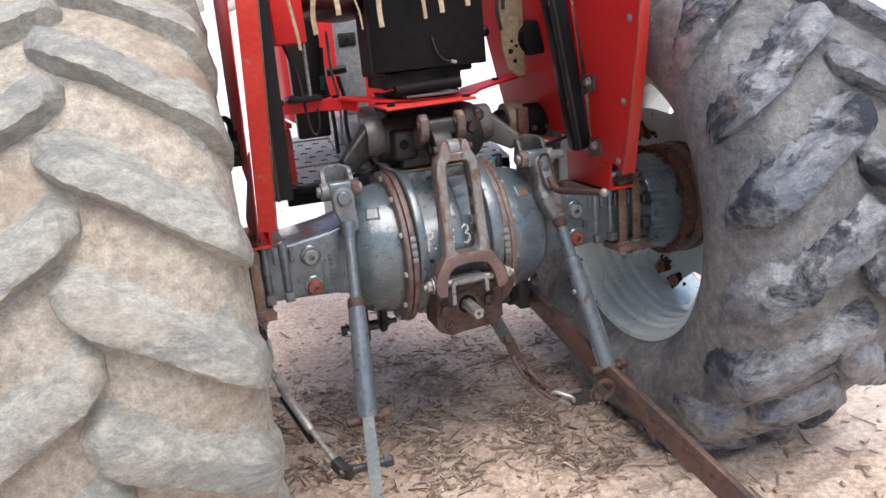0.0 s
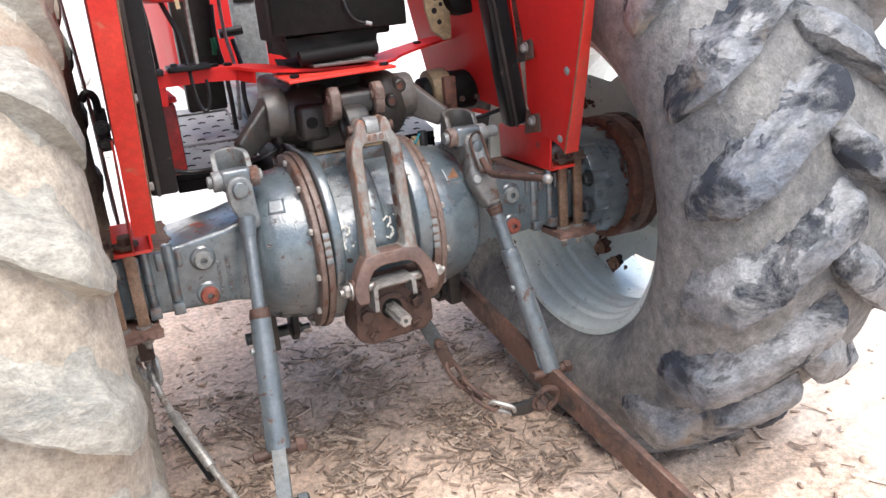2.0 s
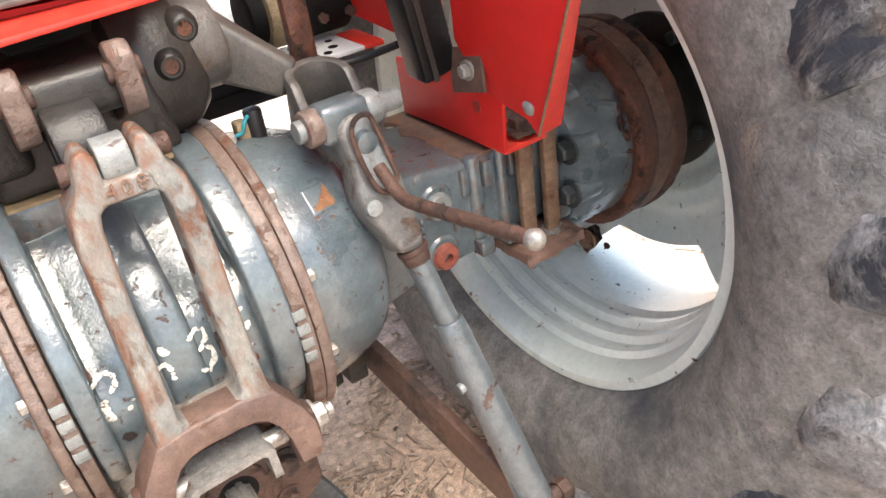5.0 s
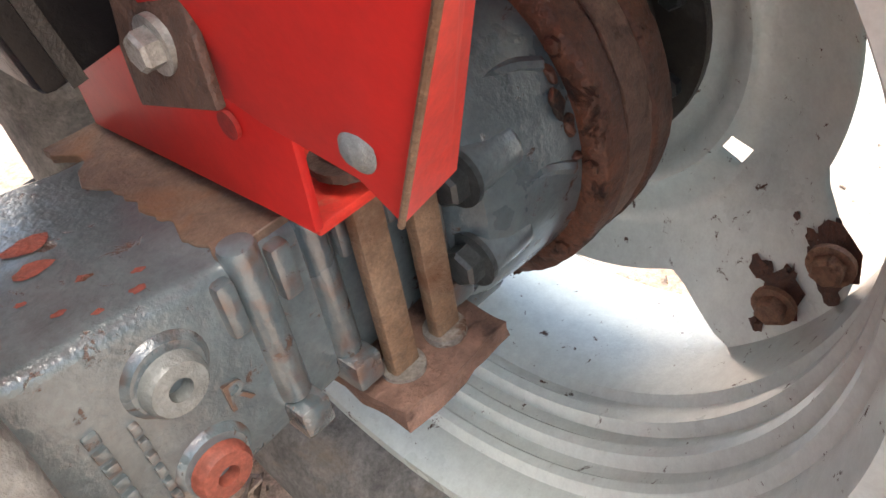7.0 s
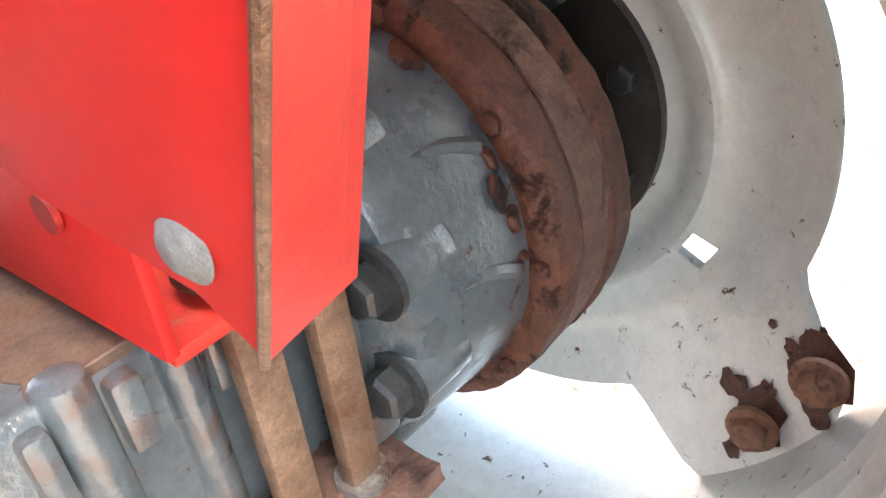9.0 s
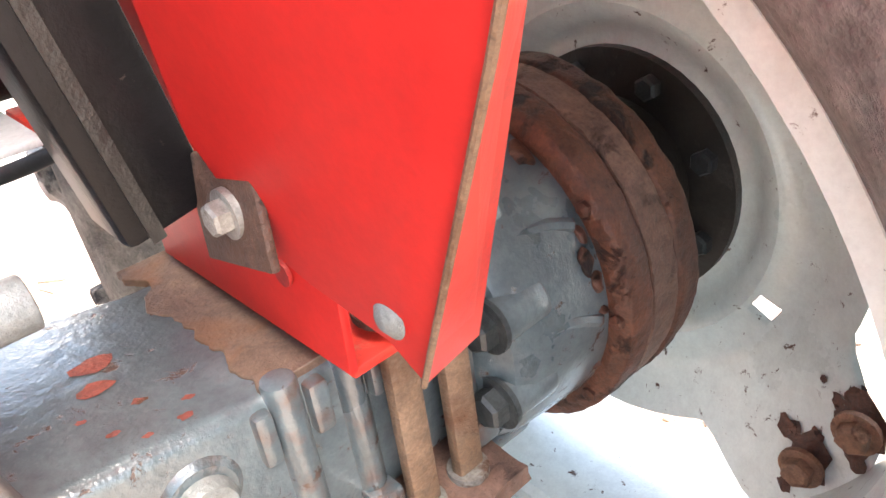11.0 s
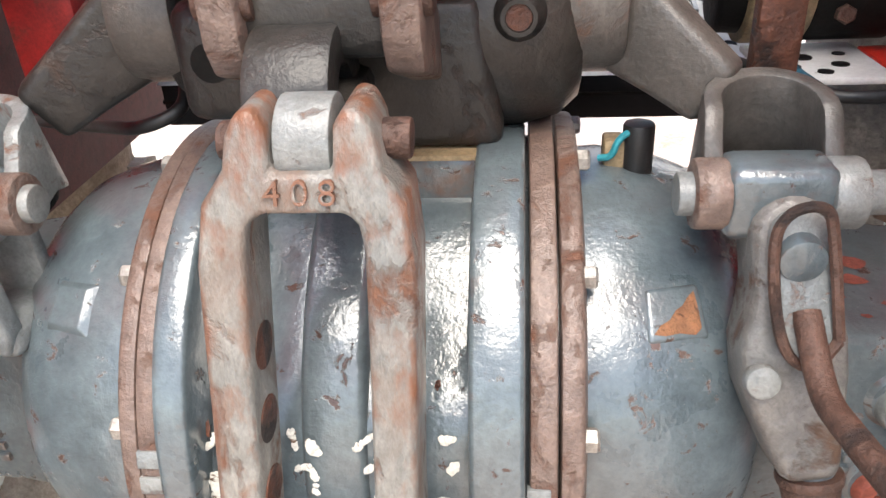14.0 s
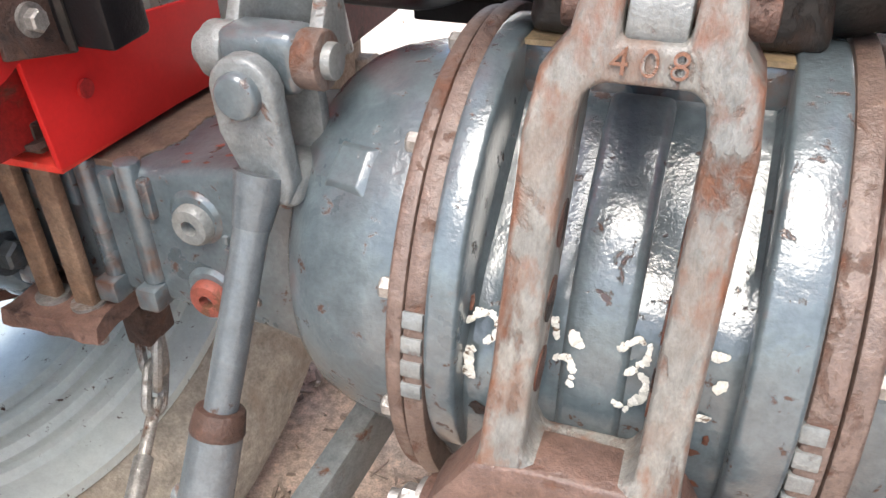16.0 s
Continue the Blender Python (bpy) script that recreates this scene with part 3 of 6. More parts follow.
    outline = [(X(0.63), -0.1), (X(0.46), -0.101)] + [(X(0.46 + 0.02 * noise.noise((k * 0.09, s, 3.0)) + 0.004 * noise.noise((k * 0.37, s, 7.0)) + 0.001 * edge_rng.random()), -0.1 + 0.004 * k) for k in range(1, 58)] + [(X(0.46), 0.14), (X(0.63), 0.14)]
    part("top_plate", prism(outline, 0.0075, pose(0, 0, 0.796)), PLATE_BROWN, t, "brown rusted top", bevel=0.0008, segments=1)
    # brushed red primer spots on the top and front edge
    for k, (d, y, w) in enumerate(((0.385, -0.02, 0.013), (0.395, 0.01, 0.018), (0.40, -0.052, 0.006), (0.375, -0.075, 0.005), (0.365, -0.05, 0.004), (0.415, -0.088, 0.006), (0.425, -0.07, 0.005), (0.39, -0.09, 0.004))):
        zt = 0.818 - (d - 0.345) * 0.1524
        spot = random.Random(20 + k)
        bm = bmesh.new()
        ring = [bm.verts.new((X(d + w * f * math.cos(q)), y + 0.7 * w * f * math.sin(q), zt - w * f * math.cos(q) * 0.1524 + 0.001)) for q, f in ((2 * math.pi * i / 11, spot.uniform(0.6, 1.1)) for i in range(11))]
        bm.faces.new(ring)
        part("primer_spot", bm, PRIMER, t, "red primer spot")
    # threaded ports
    for z, mat, lab in ((0.757, GREY_WORN, "grey threaded port"), (0.671, PRIMER, "red-primed port")):
        prof = [(-0.1, 0.022), (-0.117, 0.021), (-0.121, 0.018), (-0.1215, 0.008), (-0.106, 0.0072), (-0.104, 0.0005)]
        part("port", lathe(prof, (X(0.401), 0, z), 28, axis="Y"), mat, t, lab)
        part("boss", lathe([(-0.09, 0.03), (-0.107, 0.029), (-0.111, 0.024)], (X(0.401), 0, z + 0.004), 28, axis="Y"), GREY_PAINT, t)
    # vertical ribs: round-nosed tall ones, short blocks between
    for d, w, zt, zb in ((0.472, 0.022, 0.808, 0.672), (0.523, 0.02, 0.805, 0.665), (0.628, 0.018, 0.80, 0.655)):
        bm = bmesh.new()
        add_rod(bm, (X(d), -0.103, zb), (X(d), -0.103, zt), w / 2 * 1.15, seg=16)
        part("rib", bm, GREY_PAINT, t, bevel=0.003)
        part("rib_foot", box((min(X(d - 0.013), X(d + 0.013)), -0.126, 0.645), (max(X(d - 0.013), X(d + 0.013)), -0.08, 0.672)), GREY_PAINT, t, bevel=0.004)
    for d, w in ((0.452, 0.014), (0.494, 0.016), (0.542, 0.014), (0.588, 0.018)):
        part("rib_block", box((min(X(d - w / 2), X(d + w / 2)), -0.114, 0.752), (max(X(d - w / 2), X(d + w / 2)), -0.09, 0.795)), GREY_PAINT, t, bevel=0.004)
    # raised casting marks, as plain bars
    for row, (x0, n, h) in enumerate(((0.345, 7, 0.009), (0.368, 6, 0.006))):
        for k in range(n):
            part("cast_mark", box((min(X(x0), X(x0 + h)), -0.112, 0.672 + k * 0.0135), (max(X(x0), X(x0 + h)), -0.104, 0.680 + k * 0.0135)), GREY_PAINT, t, bevel=0.001)
    # straps that clamp the mudguard bracket, with plate and nuts
    for d in (0.552, 0.6):
        part("strap", box((min(X(d - 0.013), X(d + 0.013)), -0.132, 0.622), (max(X(d - 0.013), X(d + 0.013)), -0.119, 0.83)), STRAP_MAT, t, "brown flat strap", bevel=0.003)
        part("washer", rod((X(d), -0.1255, 0.634), (X(d), -0.1255, 0.641), 0.018), STEEL, t)
        part("strap_nut", hex_bolt((X(d), -0.1255, 0.617), (0, 0, -1), 0.026, 0.018, 0, 0.014), STEEL, t)
    bm = box((min(X(0.52), X(0.638)), -0.16, 0.616), (max(X(0.52), X(0.638)), -0.06, 0.636))
    subdivide(bm, 3)
    subdivide(bm, 1)
    roughen(bm, 22, 0.006)
    roughen(bm, 80, 0.0025)
    part("clamp_plate", bm, CLAMP_RUST, t, "rusted clamp plate", angle=60)
    # hub casting and rusted drum
    hub = part("hub_housing", lathe([(X(0.625), 0.1), (X(0.638), 0.128), (X(0.646), 0.144), (X(0.662), 0.151), (X(0.685), 0.153), (X(0.72), 0.156), (X(0.765), 0.159)], c, 64), GREY_PAINT, tractor, "blue-grey hub casting with raised webs")
    for k in range(11):
        a = radians(161 + k * 360 / 11)
        cy, cz = 0.135 * math.cos(a), AZ + 0.135 * math.sin(a)
        part("bolt_boss", rod((X(0.636), cy, cz), (X(0.69), cy, cz), 0.021, 0.0225), GREY_PAINT, hub, bevel=0.005, segments=3)
        part("hub_bolt", hex_bolt((X(0.637), cy, cz), (-s, 0, 0), 0.03, 0.016, 0.003), BOLT_DARK, hub, "dark hexagon bolt")
        if k % 2 == 0:
            a2 = a + 0.22
            pts = [(X(0.668), 0.143 * math.cos(a2), AZ + 0.143 * math.sin(a2)), (X(0.71), 0.15 * math.cos(a2), AZ + 0.15 * math.sin(a2)), (X(0.74), 0.155 * math.cos(a2 + 0.1), AZ + 0.155 * math.sin(a2 + 0.1))]
            part("hub_web", sweep(pts, 0.007, 8, rounds=2), GREY_PAINT, hub)
    bm = lathe([(X(0.752), 0.15), (X(0.748), 0.166), (X(0.754), 0.18), (X(0.770), 0.181), (X(0.782), 0.181), (X(0.785), 0.177), (X(0.795), 0.177), (X(0.804), 0.177), (X(0.813), 0.177),
                (X(0.823), 0.178), (X(0.825), 0.183), (X(0.834), 0.182), (X(0.844), 0.182), (X(0.852), 0.181), (X(0.855), 0.12)], c, 160)
    roughen(bm, 30, 0.0018, lambda co: math.hypot(co.y, co.z - AZ) > 0.175 and abs(co.x - CX) > 0.775)
    roughen(bm, 85, 0.0014, lambda co: math.hypot(co.y, co.z - AZ) > 0.16)
    drum = part("drum", bm,
                RUST_BROWN, tractor, "thickly rusted brake drum", bevel=0.002)
    # paler pitted band round the drum
    bm = lathe([(X(0.786), 0.176), (X(0.787), 0.1798), (X(0.8), 0.1802), (X(0.815), 0.1802), (X(0.8215), 0.1798), (X(0.8225), 0.176)], c, 160)
    roughen(bm, 60, 0.0012)
    roughen(bm, 160, 0.001)
    part("drum_band", bm, CLAMP_RUST, drum, "pitted pink-brown band")
    scab = random.Random(11)
    for deg, d, size in ((150, 0.742, 0.02), (158, 0.735, 0.028), (166, 0.742, 0.02), (176, 0.744, 0.012), (120, 0.74, 0.03), (105, 0.74, 0.026), (200, 0.744, 0.012), (236, 0.74, 0.02), (90, 0.738, 0.03)):
        a = radians(deg)
        bm = bmesh.new()
        bmesh.ops.create_icosphere(bm, subdivisions=3, radius=1.0, matrix=Matrix.Translation((X(d), 0.158 * math.cos(a), AZ + 0.158 * math.sin(a))) @ Matrix.Rotation(a, 4, "X") @ Matrix.Diagonal((size * 0.32, 0.003, size * scab.uniform(0.3, 0.6), 1)))
        roughen(bm, 90, 0.0045)
        part("rust_scab", bm, RUST_BROWN, hub, "flaking red-brown rust")
    for k in range(10):
        a = 2 * math.pi * k / 10
        part("drum_bolt", hex_bolt((X(0.749), 0.168 * math.cos(a), AZ + 0.168 * math.sin(a)), (-s, 0, 0), 0.013, 0.004), RUST_BROWN, drum)
    part("hub_flange", lathe([(X(0.84), 0.09), (X(0.97), 0.1), (X(0.975), 0.15), (X(1.03), 0.15), (X(1.03), 0.02)], c, 48), GREY_DARK, drum, "dark greasy hub flange")
    for k in range(8):
        a = 2 * math.pi * (k + 0.5) / 8
        part("wheel_nut", hex_bolt((X(0.975), 0.125 * math.cos(a), AZ + 0.125 * math.sin(a)), (-s, 0, 0), 0.024, 0.016), BOLT_DARK, drum)


build_axle_side(1)
build_axle_side(-1)

# ribs that stand on the centre housing beside the joint flanges
for x0, x1 in ((-0.127, -0.103), (0.082, 0.118)):
    bm = bmesh.new()
    rings = []
    for k in range(25):
        a = radians(75 + 125 * k / 24)
        r = 0.208 + 0.036 * (math.sin(math.pi * min(1.0, k / 24 * 1.0)) ** 0.7 if k < 18 else max(0.0, math.sin(math.pi * k / 24)) ** 0.7)
        rings.append([bm.verts.new((x, rr * math.cos(a), AZ + rr * math.sin(a))) for x, rr in ((x0, 0.19), (x1, 0.19), (x1, r), (x0, r))])
    for p, q in zip(rings, rings[1:]):
        for k in range(4):
            bm.faces.new((p[k], p[(k + 1) % 4], q[(k + 1) % 4], q[k]))
    bm.faces.new(rings[0])
    bm.faces.new(rings[-1])
    part("housing_rib", bm, GREY_PAINT, axle, "grey cast rib with chipped edges", angle=45, bevel=0.004)
# row of notches in each joint flange, where bright metal shows
for x, z0 in ((-0.139, 0.745), (0.127, 0.72)):
    for k in range(4):
        a = radians(180 - 2 - k * 5.0) if x < 0 else radians(180 + 3 - k * 5.0)
        at = Vector((x, 0.2225 * math.cos(a), AZ + 0.2225 * math.sin(a)))
        m = Matrix.Translation(at) @ Matrix.Rotation(a, 4, "X")
        part("flange_notch", box((-0.008, -0.003, -0.0065), (0.008, 0.005, 0.0065), m), GREY_WORN, axle, "bright worn notch", bevel=0.001)


def paint_blob(x, z, w, h, seed):
    """A brushed daub of paint that lies on the round housing."""
    rng = random.Random(seed)
    bm = bmesh.new()
    rad = 0.2192 if -0.037 < x < 0.015 else 0.2145
    ring = []
    for k in range(14):
        a = 2 * math.pi * k / 14
        f = 0.86 + 0.2 * math.sin(2.0 * a + seed) + 0.12 * math.sin(5.0 * a + 2.3 * seed) + 0.1 * rng.random()
        px, pz = x + w / 2 * math.cos(a) * f, z + h / 2 * math.sin(a) * f
        ang = math.asin(max(-1, min(1, (pz - AZ) / rad)))
        ring.append(bm.verts.new((px, -rad * math.cos(ang), AZ + rad * math.sin(ang))))
    mid_a = math.asin((z - AZ) / rad)
    mid = bm.verts.new((x, -(rad + 0.0008) * math.cos(mid_a), AZ + (rad + 0.0008) * math.sin(mid_a)))
    for k in range(14):
        bm.faces.new((ring[k], ring[(k + 1) % 14], mid))
    return bm


# hand-painted figures and splashes: strokes (x, z) with a width
STROKES = (((-0.101, 0.787), (-0.095, 0.794), (-0.085, 0.795), (-0.079, 0.788), (-0.081, 0.779), (-0.089, 0.774)), ((-0.098, 0.766), (-0.1, 0.752), (-0.096, 0.743)),
           ((0.004, 0.792), (0.013, 0.799), (0.023, 0.793), (0.022, 0.783), (0.012, 0.778)), ((0.012, 0.778), (0.024, 0.771), (0.024, 0.758), (0.014, 0.75), (0.004, 0.754)), ((0.063, 0.796), (0.073, 0.797)),
           ((-0.041, 0.799), (-0.038, 0.787)), ((-0.039, 0.777), (-0.028, 0.779), (-0.024, 0.77), (-0.026, 0.75)), ((-0.028, 0.795), (-0.02, 0.787)))
n = 0
for j, stroke in enumerate(STROKES):
    for p, q in zip(stroke, stroke[1:]):
        for f in (0.0, 0.25, 0.5, 0.75):
            if (n * 7) % 11 != 3:
                w = (0.0068, 0.0105, 0.0062, 0.0078, 0.007, 0.007, 0.007, 0.009)[j] * (0.62 + 0.36 * ((n * 5) % 7) / 7)
                part("paint_daub", paint_blob(p[0] + (q[0] - p[0]) * f, p[1] + (q[1] - p[1]) * f, w, w * 1.15, n), WHITE_MARK, axle, "white paint daub")
            n += 1
for k, (x, z, w, h) in enumerate(((-0.077, 0.748, 0.009, 0.006), (0.070, 0.777, 0.010, 0.011), (0.062, 0.752, 0.012, 0.008), (-0.071, 0.755, 0.004, 0.004), (0.034, 0.799, 0.004, 0.005))):
    part("paint_daub", paint_blob(x, z, w, h, 200 + k), WHITE_MARK, axle, "white paint daub")


# rust that has broken through the paint low on the housing
for k, (x, z, w, h) in enumerate(((0.046, 0.768, 0.006, 0.04), (0.043, 0.738, 0.016, 0.016), (0.055, 0.722, 0.02, 0.01), (0.036, 0.708, 0.03, 0.012), (-0.09, 0.715, 0.018, 0.012),
                                  (0.068, 0.735, 0.006, 0.008), (0.06, 0.83, 0.005, 0.006), (0.05, 0.80, 0.003, 0.03), (-0.1, 0.80, 0.003, 0.016), (0.06, 0.69, 0.02, 0.01))):
    part("rust_stain", paint_blob(x, z, w, h, 50 + k), RUST_BROWN, axle, "brown rust stain")

# ---- rocker fork and power take-off ----


def fork_y(z):
    return -0.228 - 0.22 * (0.985 - z)


FX = -0.008
outer = [(-0.017, 1.0), (-0.018, 1.024), (-0.024, 1.034), (-0.034, 1.032), (-0.04, 1.02), (-0.043, 1.002), (-0.056, 0.984), (-0.061, 0.95), (-0.061, 0.80), (-0.063, 0.745), (-0.066, 0.732), (-0.05, 0.722), (-0.03, 0.72)]
outer = outer + [(-x, z) for x, z in outer[::-1]]
inner = [(-0.024, 0.979), (-0.03, 0.973), (-0.033, 0.96), (-0.034, 0.9), (-0.035, 0.752), (-0.028, 0.741), (0.028, 0.741), (0.035, 0.752), (0.034, 0.9), (0.033, 0.96), (0.03, 0.973), (0.024, 0.979)]
# the outline with the window let in, as one casting
bm = bmesh.new()
tops, subs = [], []
for dy in (0.0, 0.05):
    vo = [bm.verts.new((FX + x, fork_y(z) + dy, z)) for x, z in outer]
    vi = [bm.verts.new((FX + x, fork_y(z) + dy, z)) for x, z in inner]
    eo = [bm.edges.new((vo[k], vo[(k + 1) % len(vo)])) for k in range(len(vo))]
    ei = [bm.edges.new((vi[k], vi[(k + 1) % len(vi)])) for k in range(len(vi))]
    bmesh.ops.triangle_fill(bm, edges=eo + ei, use_beauty=True)
    tops.append(vo)
    subs.append(vi)
for a, b in ((tops[0], tops[1]), (subs[0], subs[1])):
    for k in range(len(a)):
        j = (k + 1) % len(a)
        bm.faces.new((a[k], a[j], b[j], b[k]))
fork = part("rocker_fork", bm, GREY_FORK, tractor, "grey cast fork with worn rusty edges", angle=40, bevel=0.005, segments=3)
for s in (-1, 1):
    # row of dimples down the inner side of each leg
    for k in range(3):
        z = 0.795 + 0.048 * k
        part("dimple", rod((FX + s * 0.0335, fork_y(z) + 0.025, z), (FX + s * 0.0385, fork_y(z) + 0.025, z), 0.015, seg=16), RUST_BROWN, fork, "rusted dimple")
    part("leg_hook", rod((FX + s * 0.072, -0.273, 0.664), (FX + s * 0.103, -0.273, 0.664), 0.026), RUSTY, fork, "rusty pin eye", bevel=0.004)
part("roller", lathe([(FX - 0.016, 0.012), (FX - 0.0155, 0.026), (FX + 0.0155, 0.026), (FX + 0.016, 0.012)], (0, -0.192, 1.008), 28), GREY_WORN, fork, "worn grey roller", bevel=0.002)
part("roller_pin", rod((FX - 0.052, -0.192, 1.008), (FX + 0.056, -0.192, 1.008), 0.0115), RUSTY, fork, "rusty pin", bevel=0.002)
part("lower_pin", rod((FX - 0.118, -0.273, 0.664), (FX + 0.112, -0.273, 0.664), 0.011), STEEL, fork)
for s in (-1, 1):
    part("pin_nut", hex_bolt((FX + s * 0.103, -0.273, 0.664), (s, 0, 0), 0.026, 0.014, 0.004, 0.008), STEEL, fork, "worn steel nut")


def text_bm(body, size, depth):
    """Raised characters as a bmesh, centred, in x and y."""
    curve = bpy.data.curves.new("text", "FONT")
    curve.body, curve.size, curve.extrude, curve.resolution_u = body, size, depth, 4
    curve.align_x, curve.align_y, curve.space_character = "CENTER", "CENTER", 1.25
    ob = bpy.data.objects.new("text", curve)
    bm = bmesh.new()
    mesh = bpy.data.meshes.new_from_object(ob)
    bm.from_mesh(mesh)
    bpy.data.objects.remove(ob)
    bpy.data.meshes.remove(mesh)
    return bm


for k, digit in enumerate("408"):
    bm = text_bm(digit, 0.02, 0.0025)
    bmesh.ops.transform(bm, matrix=Matrix.Translation((FX + 0.0148 * (k - 1), fork_y(0.991), 0.991)) @ Matrix.Rotation(radians(90 - 12), 4, "X"), verts=bm.verts)
    part("cast_digit", bm, GREY_FORK, fork, "raised cast figure")
bm = text_bm("R", 0.034, 0.0025)
bmesh.ops.transform(bm, matrix=Matrix.Translation((0.433, -0.107, 0.712)) @ Matrix.Rotation(radians(90), 4, "X"), verts=bm.verts)
part("cast_letter", bm, GREY_PAINT, axle, "raised cast letter R")
STIRRUP = surf("worn_bent_plate", (0.2, 0.19, 0.18), (0.3, 0.285, 0.265), 0.42, 0.3, 14, (0.15, 0.075, 0.045), 0.05, 20, 0.4, 80, sharp=0.1)
FORK_RUST = surf("brown_stained_casting", (0.085, 0.047, 0.036), (0.15, 0.088, 0.066), 0.48, 0, 14, (0.17, 0.068, 0.035), 0.06, 18, 0.55, 80, sharp=0.1, coat=0.15, contrast=0.5)
# arch of the clevis: matching points along its outside and its inside
arch = [((-0.094, 0.637), (-0.071, 0.637)), ((-0.1015, 0.652), (-0.069, 0.655)), ((-0.1, 0.678), (-0.067, 0.672)), ((-0.091, 0.701), (-0.06, 0.691)),
        ((-0.078, 0.719), (-0.05, 0.704)), ((-0.0665, 0.736), (-0.036, 0.711)), ((-0.03, 0.742), (-0.02, 0.713))]
arch = arch + [((-a, c), (-b, d)) for (a, c), (b, d) in arch[::-1]]
bm = bmesh.new()
rings = [[bm.verts.new((FX + x, fork_y(z) + dy, z)) for (x, z), dy in ((o, -0.002), (i, -0.002), (i, 0.038), (o, 0.038))] for o, i in arch]
for p, q in zip(rings, rings[1:]):
    for k in range(4):
        bm.faces.new((p[k], p[(k + 1) % 4], q[(k + 1) % 4], q[k]))
bm.faces.new(rings[0])
bm.faces.new(rings[-1])
part("fork_clevis", bm, FORK_RUST, fork, "brown rusted lower clevis", angle=40, bevel=0.003)

for ob in [fork] + fork.children_recursive:
    # the fork leans a little to the right
    for v in ob.data.vertices:
        v.co.x += 0.034 * (v.co.z - 0.74)

# bracket on the lift cover that carries the fork
lift = part("lift_cover", lathe([(-0.175, 0.04), (-0.17, 0.06), (-0.14, 0.066), (-0.11, 0.082), (-0.06, 0.085), (-0.05, 0.072), (0.04, 0.072), (0.05, 0.088), (0.1, 0.088), (0.13, 0.08), (0.145, 0.066), (0.15, 0.04)], (0, 0.035, 1.025), 48),
            GREY_DARK, tractor, "dark oily hydraulic lift cover", angle=50)
part("cover_body", box((-0.135, 0.02, 0.935), (0.105, 0.42, 1.10)), GREY_DARK, lift, bevel=0.02, segments=3)
part("cover_seat", box((-0.125, -0.06, 0.9), (0.1, 0.3, 0.94)), GREY_PAINT, lift, bevel=0.006)
part("gasket", box((-0.128, -0.064, 0.9405), (0.103, 0.3, 0.9445)), DUN, lift, "oil-stained gasket edge")
part("cover_apron", prism([(-0.12, 0.0), (0.09, 0.0), (0.075, 0.11), (-0.105, 0.11)], 0.05, pose(0, -0.055, 0.945, 90) @ Matrix.Diagonal((1, 1, -1, 1))), GREY_DARK, lift, bevel=0.012, segments=3)
for x, y, z in ((0.132, -0.036, 1.072), (0.1, -0.056, 1.04)):
    part("cover_boss", lathe([(y, 0.009), (y - 0.003, 0.0095), (y - 0.003, 0.0125), (y, 0.016), (y + 0.012, 0.02), (y + 0.03, 0.022)], (x, 0, z), 28, axis="Y"), GREY_DARK, lift)
    part("boss_hole", rod((x, y - 0.001, z), (x, y + 0.004, z), 0.009), RUST_BROWN, lift, "rusty bolt hole")
part("cover_ear", box((-0.14, -0.075, 0.975), (-0.07, 0.0, 1.06)), GREY_DARK, lift, bevel=0.014, segments=3)
# no hole is cut: a black disc paints its shade
part("ear_hole", rod((-0.112, -0.0765, 1.02), (-0.112, -0.07, 1.02), 0.014), BLACK_DULL, lift, "black disc for the shade of a bolt hole")
br = part("fork_bracket", box((-0.07, -0.12, 1.035), (0.035, 0.03, 1.085)), GREY_DARK, tractor, "dark cast top-link bracket", bevel=0.012, segments=3)
for x in (-0.071, 0.034):
    bm = prism([(-0.125, 1.03), (-0.135, 1.05), (-0.135, 1.09), (-0.12, 1.103), (-0.098, 1.1), (-0.085, 1.07), (-0.04, 1.05), (-0.04, 1.0)], 0.024,
               Matrix(((0, 0, 1, x - 0.012), (1, 0, 0, 0), (0, 1, 0, 0), (0, 0, 0, 1))))
    part("bracket_lug", bm, FLANGE_RUST, br, "rust-stained lug", bevel=0.004)
    part("lug_pin", rod((x - 0.018, -0.115, 1.072), (x + 0.018, -0.115, 1.072), 0.012), RUSTY, br, bevel=0.002)
part("rocker_eye", lathe([(-0.048, 0.022), (-0.048, 0.047), (0.004, 0.047), (0.004, 0.022)], (FX + 0.0, -0.118, 1.012), 40, closed=True), GREY_DARK, br, "dark round eye", bevel=0.004)
part("rocker_shank", box((-0.03, -0.16, 0.985), (0.003, -0.06, 1.02)), GREY_DARK, br, bevel=0.008)

pto = part("pto_housing", prism([(-0.124, 0.549), (-0.114, 0.68), (-0.07, 0.692), (0.045, 0.692), (0.076, 0.68), (0.075, 0.548), (0.05, 0.528), (-0.05, 0.523), (-0.081, 0.518), (-0.112, 0.532)], 0.10,
                                 Matrix(((1, 0, 0, 0), (0, 0, 1, -0.288), (0, 1, 0, 0), (0, 0, 0, 1)))), RUSTY, tractor, "rusted power take-off housing", bevel=0.006, segments=3)
part("housing_skirt", lathe([(-0.2, 0.07), (-0.19, 0.1), (-0.1, 0.12), (0.0, 0.13)], (CX, 0, 0.60), 40, axis="Y"), GREY_DARK, pto, bevel=0.004)
part("bearing_ring", lathe([(-0.286, 0.04), (-0.291, 0.04), (-0.293, 0.034), (-0.293, 0.026), (-0.28, 0.024)], (-0.031, 0, 0.604), 36, axis="Y"), RUSTY, pto)
bm = bmesh.new()
rings = []
